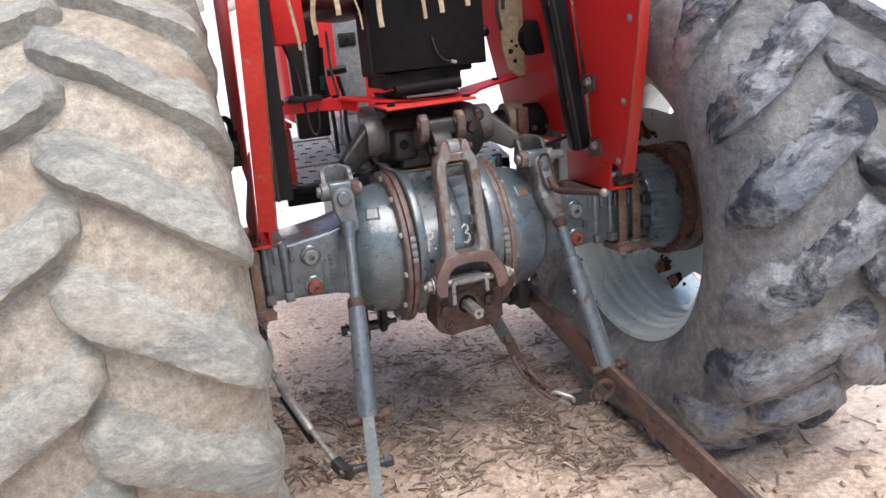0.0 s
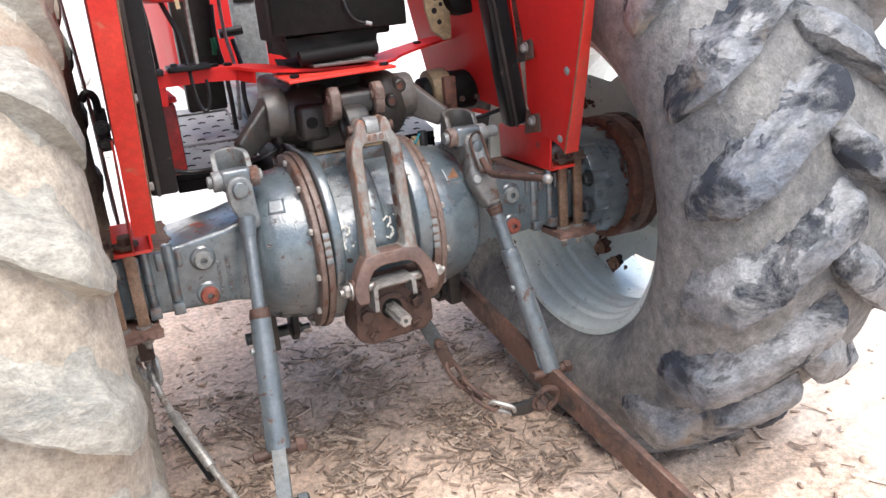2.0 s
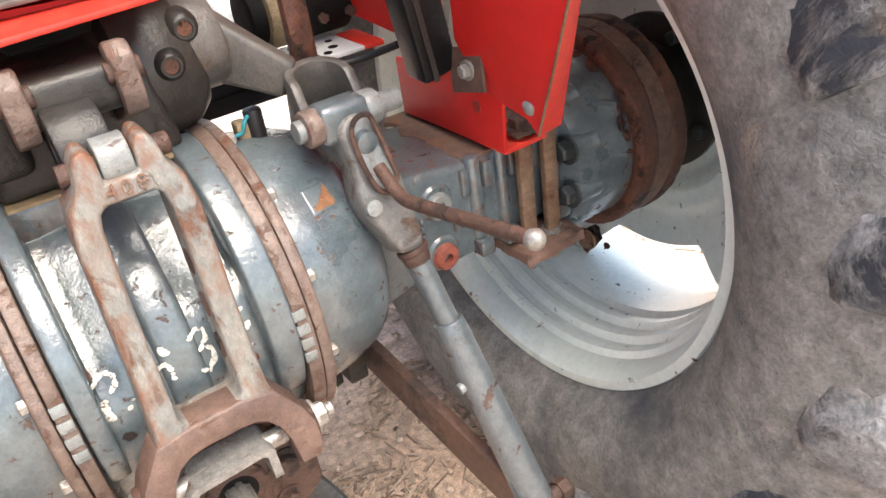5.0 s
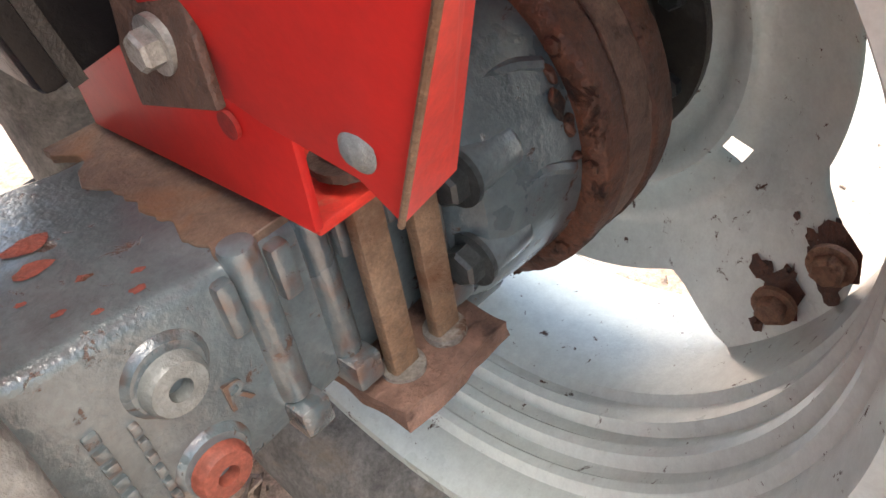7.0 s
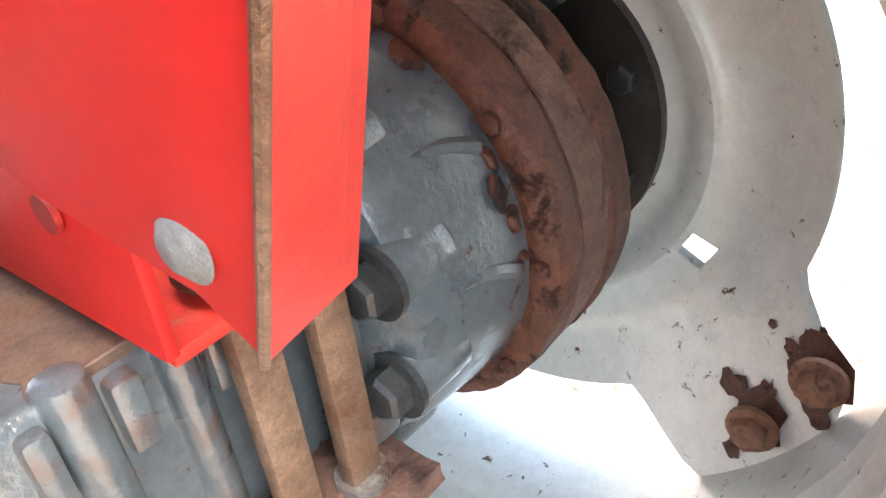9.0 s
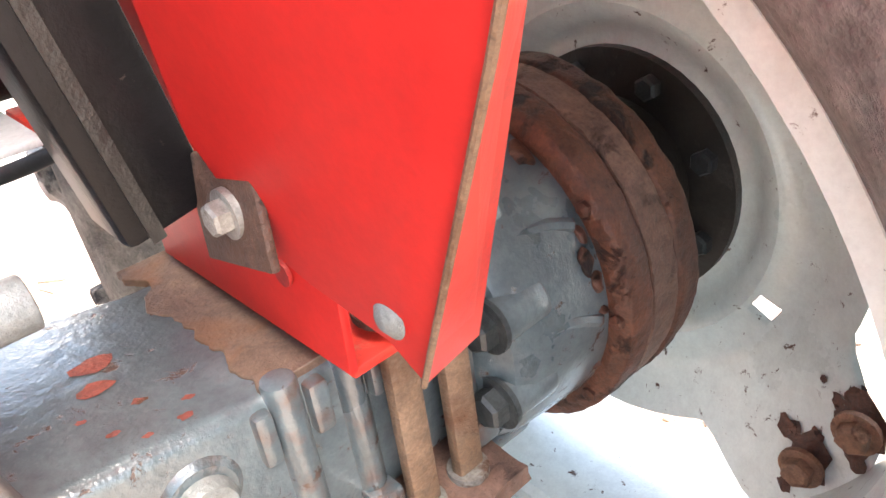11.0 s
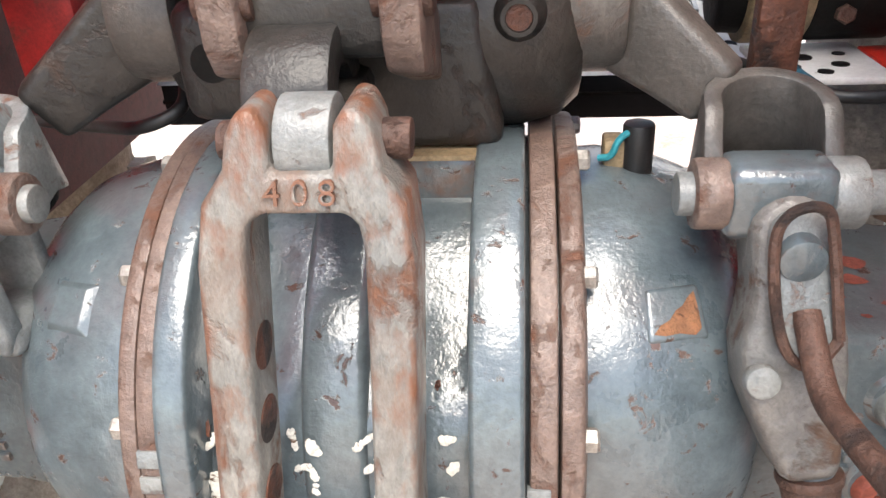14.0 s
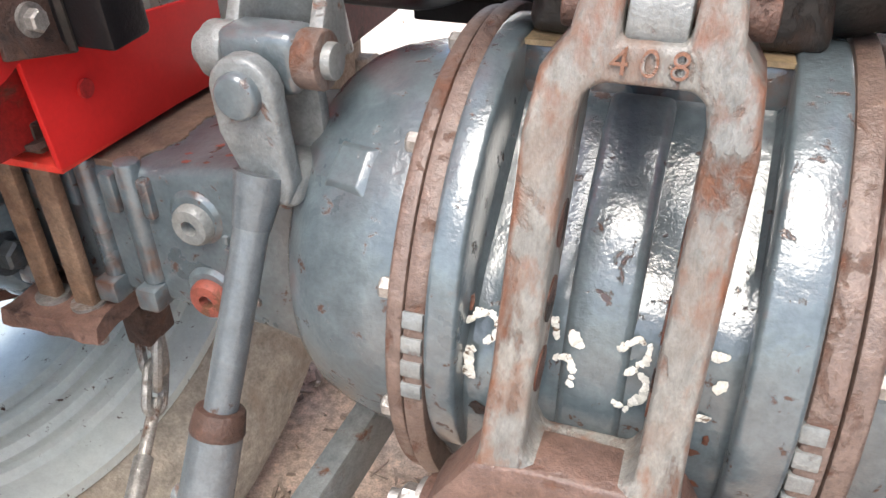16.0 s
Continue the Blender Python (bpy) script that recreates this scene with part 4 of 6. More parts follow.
for y in (-0.25, -0.375, -0.383):
    ring = []
    for k in range(48):
        r = (0.0175 if k % 8 < 4 else 0.0148) * (1.0 if y > -0.38 else 0.85)
        a = 2 * math.pi * k / 48
        ring.append(bm.verts.new((-0.032 + r * math.cos(a), y, 0.605 + r * math.sin(a))))
    rings.append(ring)
for p, q in zip(rings, rings[1:]):
    for k in range(48):
        bm.faces.new((p[k], p[(k + 1) % 48], q[(k + 1) % 48], q[k]))
bm.faces.new(rings[-1])
# black disc round the shaft paints the shade of its opening
part("shaft_opening", rod((-0.032, -0.29, 0.605), (-0.032, -0.2925, 0.605), 0.033, seg=32), BLACK_DULL, pto, "black disc for the shade in the shaft opening")
part("pto_shaft", bm, STEEL, pto, "worn splined steel shaft", angle=30)
part("shaft_centre", rod((-0.032, -0.382, 0.605), (-0.032, -0.384, 0.605), 0.005), BOLT_DARK, pto)
for x, z, w in ((-0.094, 0.598, 0.03), (-0.085, 0.546, 0.02), (0.026, 0.552, 0.022), (0.034, 0.608, 0.028), (0.036, 0.655, 0.022), (-0.09, 0.652, 0.018)):
    part("pto_bolt", hex_bolt((x, -0.288, z), (0, -1, 0), w, 0.012, 0.003, 0.006 if z < 0.56 else 0), RUSTY, pto, "rusty bolt")
# inverted stirrup over the shaft
legs = [(-0.089, 0.628), (-0.079, 0.628), (-0.078, 0.68), (-0.073, 0.685), (0.001, 0.688), (0.006, 0.684), (0.007, 0.65), (0.017, 0.65), (0.016, 0.69), (0.008, 0.697), (-0.078, 0.694), (-0.087, 0.685)]
bm = prism(legs, 0.05, Matrix(((1, 0, 0, 0), (0, 0, 1, -0.347), (0, 1, 0, 0), (0, 0, 0, 1))))
part("stirrup", bm, STIRRUP, pto, "worn bare-metal bent stirrup", angle=50)
slide(pto, (0.02, 0.05, -0.02))
slide(lift, (0.014, 0, 0))
slide(br, (0.015, -0.02, 0))

# ---- lift arms, rods and lower links ----


def build_linkage(s):
    right = s > 0
    end = Vector((0.287, -0.064, 0.956)) if right else Vector((-0.298, -0.05, 0.945))
    root = Vector((0.164, 0.015, 1.045)) if right else Vector((-0.164, 0.015, 1.045))
    d = (end - root).normalized()
    m = frame_along(root, end, (0, 0, 1))
    ln = (end - root).length
    # x of this frame lies across, y upward
    bm = bmesh.new()
    rings = []
    for f, w, h in ((-0.12, 0.046, 0.092), (0.2, 0.036, 0.076), (0.5, 0.03, 0.06), (0.74, 0.028, 0.05)):
        rings.append([bm.verts.new(m @ Vector((x * w / 2, y * h / 2, f * ln))) for x, y in ((-1, -1), (1, -1), (1, 1), (-1, 1))])
    for p, q in zip(rings, rings[1:]):
        for k in range(4):
            bm.faces.new((p[k], p[(k + 1) % 4], q[(k + 1) % 4], q[k]))
    bm.faces.new(rings[0])
    bm.faces.new(rings[-1])
    arm = part("lift_arm", bm, ARM_GREY if right else GREY_DARK, tractor, "brown-grey forged lift arm" if right else "dark grey forged lift arm", angle=30, bevel=0.008, segments=3)
    # eye at the shaft
    part("arm_eye", lathe([(root.x - 0.026, 0.03), (root.x - 0.026, 0.058), (root.x + 0.026, 0.058), (root.x + 0.026, 0.03)], (0, 0.02, 1.04), 36, closed=True), ARM_GREY, arm, bevel=0.005)
    # yoke: a bent loop that holds the knuckle
    c = end + Vector((-0.01 if right else 0.0, -0.012, 0.004))
    lean = Matrix.Translation(c) @ Matrix.Rotation(radians(14), 4, "X")
    bm = bmesh.new()
    rings = []
    path = [(-0.036, -0.036), (-0.036, -0.02), (-0.0355, -0.01)] + [(-0.035 * math.cos(math.pi * k / 12), 0.035 * math.sin(math.pi * k / 12)) for k in range(13)] + [(0.0355, -0.01), (0.036, -0.02), (0.036, -0.036)]
    for k, (x, y) in enumerate(path):
        o = Vector((x, y, 0))
        nx = Vector((x, max(y, 0), 0)).normalized()
        low_z = -0.036 - 0.024 * max(0.0, y) / 0.035
        top_z = 0.03 if y > -0.008 else 0.03 - 0.03 * (-0.008 - y) / 0.028
        rings.append([bm.verts.new(lean @ (o + nx * t + Vector((0, 0, z)))) for t, z in ((-0.005, low_z), (0.008, low_z), (0.008, top_z), (-0.005, top_z))])
    for p, q in zip(rings, rings[1:]):
        for k in range(4):
            bm.faces.new((p[k], p[(k + 1) % 4], q[(k + 1) % 4], q[k]))
    bm.faces.new(rings[0])
    bm.faces.new(rings[-1])
    yoke = part("yoke", bm, ARM_GREY if right else GREY_WORN, arm, "worn grey bent yoke", angle=40, bevel=0.003)
    # closing disc, coloured black as the shade at the cup's bottom
    part("yoke_bore", rod(lean @ Vector((0, 0.0, -0.05)), lean @ Vector((0, 0.0, -0.044)), 0.0335, seg=28), BLACK_DULL, arm, "black disc for the shade in the yoke bore")
    k0 = c + Vector((0, -0.042, -0.022))
    part("knuckle", box(k0 - Vector((0.034, 0.02, 0.026)), k0 + Vector((0.034, 0.022, 0.024))), GREY_PAINT, arm, "grey knuckle block", bevel=0.009, segments=3)
    part("knuckle_pin", rod(k0 - Vector((0.062, 0, 0)), k0 + Vector((0.085 if right else 0.06, 0, 0)), 0.0145), GREY_WORN, arm, bevel=0.002)
    for e in (-1, 1):
        part("pin_collar", rod(k0 + Vector((e * 0.03, 0, 0)), k0 + Vector((e * 0.052, 0, 0)), 0.0235), FLANGE_RUST if (e < 0) == right else GREY_WORN, arm, "rust-edged collar", bevel=0.003)
    # lift rod
    top = k0 + Vector((0.01, -0.012, -0.02))
    eye_x = top.x - 0.01
    low = Vector((0.366, -0.33, 0.345)) if right else Vector((-0.345, -0.357, 0.378))
    u = (low - top).normalized()
    total = (low - top).length
    fm = frame_along(top, low, (1, 0, 0))
    if not right:
        # forked rod head with its bolt
        def cheek(y0, y1, dx):
            ring = [(0.029 * math.cos(radians(q)) + dx, 0.029 * math.sin(radians(q)) + 0.004) for q in range(-10, 191, 20)]
            ring = ring + [(-0.027 + dx, -0.03), (-0.013 + dx * 0.4, -0.078), (0.016, -0.09), (0.024, -0.07), (0.03 + dx, -0.03)]
            return prism(ring, y1 - y0, Matrix(((1, 0, 0, top.x), (0, 0, 1, top.y + y0), (0, 1, 0, top.z), (0, 0, 0, 1))))
        head = part("rod_head", cheek(-0.034, -0.014, -0.01), GREY_WORN, tractor, "worn grey forked lift rod", bevel=0.005, segments=3)
        part("back_cheek", cheek(0.024, 0.04, -0.006), GREY_WORN, head, bevel=0.004)
        part("fork_root", box(top + Vector((-0.018, -0.03, -0.094)), top + Vector((0.024, 0.036, -0.062))), GREY_WORN, head, bevel=0.01, segments=3)
        part("rod_bolt", lathe([(top.y - 0.044, 0.016), (top.y - 0.041, 0.0185), (top.y - 0.03, 0.0185)], (eye_x, 0, top.z + 0.004), 28, axis="Y"), GREY_PAINT, head, bevel=0.001)
        part("rod_neck", rod(top + u * 0.07, top + u * 0.115, 0.022, 0.0158), ROD_PAINT, head)
        start = 0.09
    else:
        e1 = Vector((1, 0, 0))
        e1 = (e1 - u * e1.dot(u)).normalized()
        e3 = e1.cross(-u)
        tilt = Matrix((e1, -u, e3)).transposed().to_4x4()
        arc = [(0.025 * math.cos(radians(q)), 0.025 * math.sin(radians(q))) for q in range(-10, 191, 20)]
        ring = arc + [(-0.026, -0.03), (-0.031, -0.05), (-0.037, -0.068), (-0.038, -0.098), (-0.031, -0.125), (-0.021, -0.155), (-0.019, -0.165), (0.017, -0.165), (0.02, -0.15), (0.024, -0.12), (0.028, -0.095), (0.029, -0.07), (0.026, -0.04)]
        head = part("rod_head", prism(ring, 0.05, Matrix.Translation(top) @ tilt @ Matrix.Translation((-0.004, 0, -0.028))), BOX_GRIME, tractor, "grimy grey levelling box on a lift rod", bevel=0.009, segments=3)
        part("case_boss", rod(Matrix.Translation(top) @ tilt @ Vector((-0.032, -0.09, 0.018)), Matrix.Translation(top) @ tilt @ Vector((-0.032, -0.09, 0.03)), 0.011), GREY_WORN, head, bevel=0.002)
        strip = [(0.0175 * math.cos(radians(q)), 0.0175 * math.sin(radians(q))) for q in range(0, 181, 20)] + [(-0.015, -0.05), (-0.014, -0.078), (0.014, -0.078), (0.015, -0.05)]
        part("case_cheek", prism(strip, 0.012, Matrix.Translation(top) @ tilt @ Matrix.Translation((-0.004, 0, 0.0205))), GREY_WORN, head, bevel=0.003, segments=2)
        part("case_pin", rod(top + Vector((-0.004, -0.02, 0.0)), top + Vector((-0.004, -0.041, -0.001)), 0.0145), GREY_PAINT, head, bevel=0.002)
        # crank: a wire loop round the pin and a long handle with a ball
        a = top + Vector((-0.006, -0.037, 0.014))
        b = top + Vector((0.004, -0.052, -0.052))
        w = Vector((0.0175, 0, 0.003))
        part("crank_loop", sweep([b + w, a + w, a + w * 0.6 + Vector((0, 0, 0.02)), a - w * 0.6 + Vector((0, 0, 0.02)), a - w, b - w, b - u * -0.02, b + w], 0.0036, 8), RUSTY, head, "rusty wire loop")
        ball = Vector((0.314, -0.437, 0.879))
        part("crank_handle", sweep([b - u * 0.02, b + Vector((0.0, -0.03, -0.012)), b + Vector((0.0, -0.06, -0.01)), ball], 0.0085, 12), RUSTY, head, "rusty brown crank handle")
        bm = bmesh.new()
        bmesh.ops.create_uvsphere(bm, u_segments=24, v_segments=16, radius=0.0118, matrix=Matrix.Translation(ball))
        part("crank_ball", bm, STEEL, head, "bright worn steel ball")
        part("rod_washer", rod(top + u * 0.166, top + u * 0.174, 0.022), RUSTY, head, bevel=0.002)
        part("rod_seal", rod(top + u * 0.174, top + u * 0.19, 0.02, 0.018), RUSTY, head, bevel=0.002)
        start = 0.16
    split = 0.46 if right else 0.47
    part("lift_shaft", rod(top + u * start, top + u * (total * split + 0.03), 0.0165 if right else 0.0148), ROD_PAINT, head, "blue-grey painted rod")
    part("sleeve_collar", rod(top + u * (total * split), top + u * (total * split + (0.035 if right else 0.024)), 0.0215, 0.0245), ROD_PAINT if right else RUSTY, head, "painted collar" if right else "rusty collar", bevel=0.003)
    # open-ended sleeve: two cheeks and a bridge
    fs = frame_along(top + u * (total * split + 0.02), low, (1, 0, 0))
    ls = (low - (top + u * (total * split + 0.02))).length
    bm = bmesh.new()
    n = 20
    for z in (0.0, ls * 0.8, ls * 1.0):
        for k in range(n):
            a = 2 * math.pi * k / n
            rx, ry = (0.023, 0.023) if z == 0 else (0.026, 0.027)
            bm.verts.new(fs @ Vector((rx * math.cos(a), ry * math.sin(a), z)))
    bm.verts.ensure_lookup_table()
    for r in range(2):
        for k in range(n):
            j = (k + 1) % n
            a = 2 * math.pi * (k + 0.5) / n
            if r == 1 and abs(math.cos(a)) < 0.45:
                continue
            bm.faces.new((bm.verts[r * n + k], bm.verts[r * n + j], bm.verts[(r + 1) * n + j], bm.verts[(r + 1) * n + k]))
    bmesh.ops.recalc_face_normals(bm, faces=bm.faces[:])
    bmesh.ops.solidify(bm, geom=bm.faces[:], thickness=0.006)
    part("sleeve", bm, ROD_PAINT, head, "grey tubular sleeve with a slotted end", angle=40)
    part("sleeve_rivet", rod(fs @ Vector((0, -0.022, ls * 0.25)), fs @ Vector((0, -0.031, ls * 0.25)), 0.008), GREY_WORN, head, bevel=0.001)
    part("link_pin", rod(low + Vector((-0.055, 0, -0.005)), low + Vector((0.06, 0, -0.005)), 0.012), RUSTY, head)
    part("link_pin_head", hex_bolt(low + Vector((0.04, 0, -0.005)), (1, 0, 0), 0.03, 0.02), RUSTY, head)
    # lower link: a long flat bar
    if right:
        pts = [(0.295, 0.06, 0.478), (0.36, -0.33, 0.325), (0.47, -0.80, 0.13), (0.487, -0.88, 0.1)]
    else:
        pts = [(-0.275, 0.06, 0.455), (-0.345, -0.357, 0.355), (-0.425, -0.80, 0.235), (-0.437, -0.86, 0.22)]
    bm = bmesh.new()
    rings = []
    for k, p in enumerate(pts):
        p = Vector(p)
        q = Vector(pts[min(k + 1, len(pts) - 1)]) - Vector(pts[max(k - 1, 0)])
        side = Vector((q.y, -q.x, 0)).normalized() * (0.0095 if right else 0.015)
        hh = (0.034, 0.041, 0.041, 0.03)[k]
        rings.append([bm.verts.new(p + side * a + Vector((0, 0, hh * b))) for a, b in ((-1, -1), (1, -1), (1, 1), (-1, 1))])
    for p, q in zip(rings, rings[1:]):
        for k in range(4):
            bm.faces.new((p[k], p[(k + 1) % 4], q[(k + 1) % 4], q[k]))
    bm.faces.new(rings[0])
    bm.faces.new(rings[-1])
    link = part("lower_link", bm, LINK_RUST if right else GREY_WORN, tractor, "rusty flat lower link bar" if right else "worn grey flat lower link bar", angle=25, bevel=0.002)
    for f in (0.25, 0.4, 0.62, 0.8):
        p = Vector(pts[1]).lerp(Vector(pts[2]), f)
        part("link_rivet", rod(p + Vector((-0.013, 0, 0.01)), p + Vector((0.013, 0, 0.01)), 0.008, seg=14), RUSTY, link)
    e = Vector(pts[3])
    part("link_ball", lathe([(e.x - 0.018, 0.02), (e.x - 0.018, 0.042), (e.x + 0.018, 0.042), (e.x + 0.018, 0.02)], (0, e.y - 0.03, e.z), 28, closed=True), STEEL, link, "worn ball eye", bevel=0.004)
    # hanger plates below the bell that carry the link's front pin
    hx = 0.262 if right else -0.262
    hang = part("link_hanger", box((hx - 0.018, -0.01, 0.44), (hx + 0.018, 0.09, 0.62)), GREY_DARK, tractor, "black oily link hanger", bevel=0.006)
    part("hanger_pin", rod((hx - 0.06, 0.05, 0.468), (hx + 0.06, 0.05, 0.468), 0.016), BOLT_DARK, hang, bevel=0.002)
    part("hanger_plate", prism([(-0.06, 0.55), (-0.06, 0.5), (-0.03, 0.47), (0.0, 0.47), (0.03, 0.56)], 0.018, Matrix(((0, 0, 1, hx - s * 0.055 - 0.009), (1, 0, 0, 0), (0, 1, 0, 0), (0, 0, 0, 1)))), BLACK, hang, bevel=0.003)
    part("hanger_bolt", hex_bolt((hx - s * 0.055, -0.03, 0.5), (-s, 0, 0), 0.026, 0.02, 0, 0.02), BOLT_DARK, hang)


build_linkage(1)
build_linkage(-1)

# check chain from the power take-off housing to the right lower link


def chain_link(a, b, turn, wire=0.0065):
    """An oval ring whose long way runs from a to b."""
    m = frame_along(a, b, (0, 0, 1)) @ Matrix.Rotation(turn, 4, "Z")
    ln = (Vector(b) - Vector(a)).length
    bm = bmesh.new()
    rings, n = [], 20
    for k in range(n):
        t = 2 * math.pi * k / n
        px, pz = 0.015 * math.cos(t), ln / 2 + (ln / 2 - 0.015) * (1 if math.sin(t) >= 0 else -1) * min(1.0, abs(math.sin(t)) * 3) + 0.015 * math.sin(t)
        tang = Vector((-math.sin(t), 0, math.cos(t)))
        nx = Vector((math.cos(t), 0, math.sin(t)))
        rings.append([bm.verts.new(m @ (Vector((px, 0, pz)) + wire * (nx * math.cos(w) + Vector((0, 1, 0)) * math.sin(w)))) for w in (math.pi * i / 4 for i in range(8))])
    for k in range(n):
        p, q = rings[k], rings[(k + 1) % n]
        for i in range(8):
            bm.faces.new((p[i], p[(i + 1) % 8], q[(i + 1) % 8], q[i]))
    return bm


chain = part("check_chain", sweep([(0.068, -0.205, 0.53), (0.09, -0.212, 0.485), (0.108, -0.222, 0.44)], 0, flat=(0.012, 0.036), rounds=1), BOLT_DARK, tractor, "rusty check chain with a hook plate", bevel=0.002)
part("chain_bolt", hex_bolt((0.103, -0.231, 0.455), (0, -1, 0), 0.022, 0.012), RUSTY, chain)
part("chain_plate", sweep([(0.106, -0.232, 0.45), (0.125, -0.244, 0.385)], 0, flat=(0.01, 0.032), rounds=0), RUSTY, chain, bevel=0.002)
stops = [(0.125, -0.243, 0.39), (0.145, -0.262, 0.345), (0.172, -0.29, 0.311), (0.202, -0.318, 0.288), (0.236, -0.345, 0.277)]
for k in range(4):
    a, b = Vector(stops[k]), Vector(stops[k + 1])
    d = (b - a) * 0.22
    part("chain_link", chain_link(a - d, b + d, 0.4 + (math.pi / 2) * (k % 2)), RUSTY if k < 3 else STEEL, chain)
part("hook_plate", sweep([(0.236, -0.345, 0.277), (0.265, -0.363, 0.282), (0.302, -0.38, 0.3)], 0, flat=(0.012, 0.034), rounds=2), GREY_DARK, chain, "dark flat hook plate", bevel=0.002)
part("hook_bolt", hex_bolt((0.296, -0.388, 0.298), (-0.2, -1, 0.2), 0.026, 0.014, 0.003), RUSTY, chain)
part("shackle", sweep([(0.29, -0.385, 0.318), (0.315, -0.385, 0.335), (0.35, -0.385, 0.322), (0.352, -0.38, 0.288), (0.318, -0.385, 0.274)], 0.008, 10), RUSTY, chain, "rusty shackle")

# turnbuckle stabiliser of the left lower link
stay = part("stabiliser", sweep([(-0.555, -0.075, 0.450), (-0.536, -0.140, 0.412)], 0.008, 12, rounds=0), STEEL, tractor, "galvanised turnbuckle stay with shackles")
part("stay_bracket", box((-0.578, -0.070, 0.530), (-0.545, -0.020, 0.590)), RUSTY, stay, bevel=0.004)
part("stay_bolt", rod((-0.562, -0.045, 0.562), (-0.562, -0.045, 0.510), 0.011), STEEL, stay)
part("chain_link", chain_link((-0.572, -0.040, 0.535), (-0.562, -0.058, 0.475), 0.3), STEEL, stay)
part("chain_link", chain_link((-0.555, -0.045, 0.530), (-0.554, -0.070, 0.465), 0.9), STEEL, stay)
part("chain_link", chain_link((-0.563, -0.050, 0.490), (-0.550, -0.090, 0.440), 1.9), STEEL, stay)
part("turnbuckle", rod((-0.537, -0.135, 0.415), (-0.485, -0.290, 0.342), 0.012, seg=14), STEEL, stay, "zinc-plated barrel", bevel=0.002)
part("turnbuckle_rail", rod((-0.539, -0.150, 0.388), (-0.488, -0.300, 0.317), 0.008, seg=10), BLACK, stay)
part("stay_screw", rod((-0.487, -0.285, 0.345), (-0.445, -0.405, 0.295), 0.0075), STEEL, stay)
part("stay_jaw", sweep([(-0.449, -0.395, 0.300), (-0.433, -0.430, 0.285), (-0.416, -0.445, 0.285)], 0, flat=(0.026, 0.03), rounds=1), GREY_DARK, stay, bevel=0.003)
part("stay_pin", rod((-0.447, -0.435, 0.288), (-0.312, -0.435, 0.288), 0.011), BOLT_DARK, stay)
part("stay_pin_nut", hex_bolt((-0.332, -0.435, 0.288), (1, 0, 0), 0.03, 0.022), BOLT_DARK, stay)

# ---- mudguards and posts ----


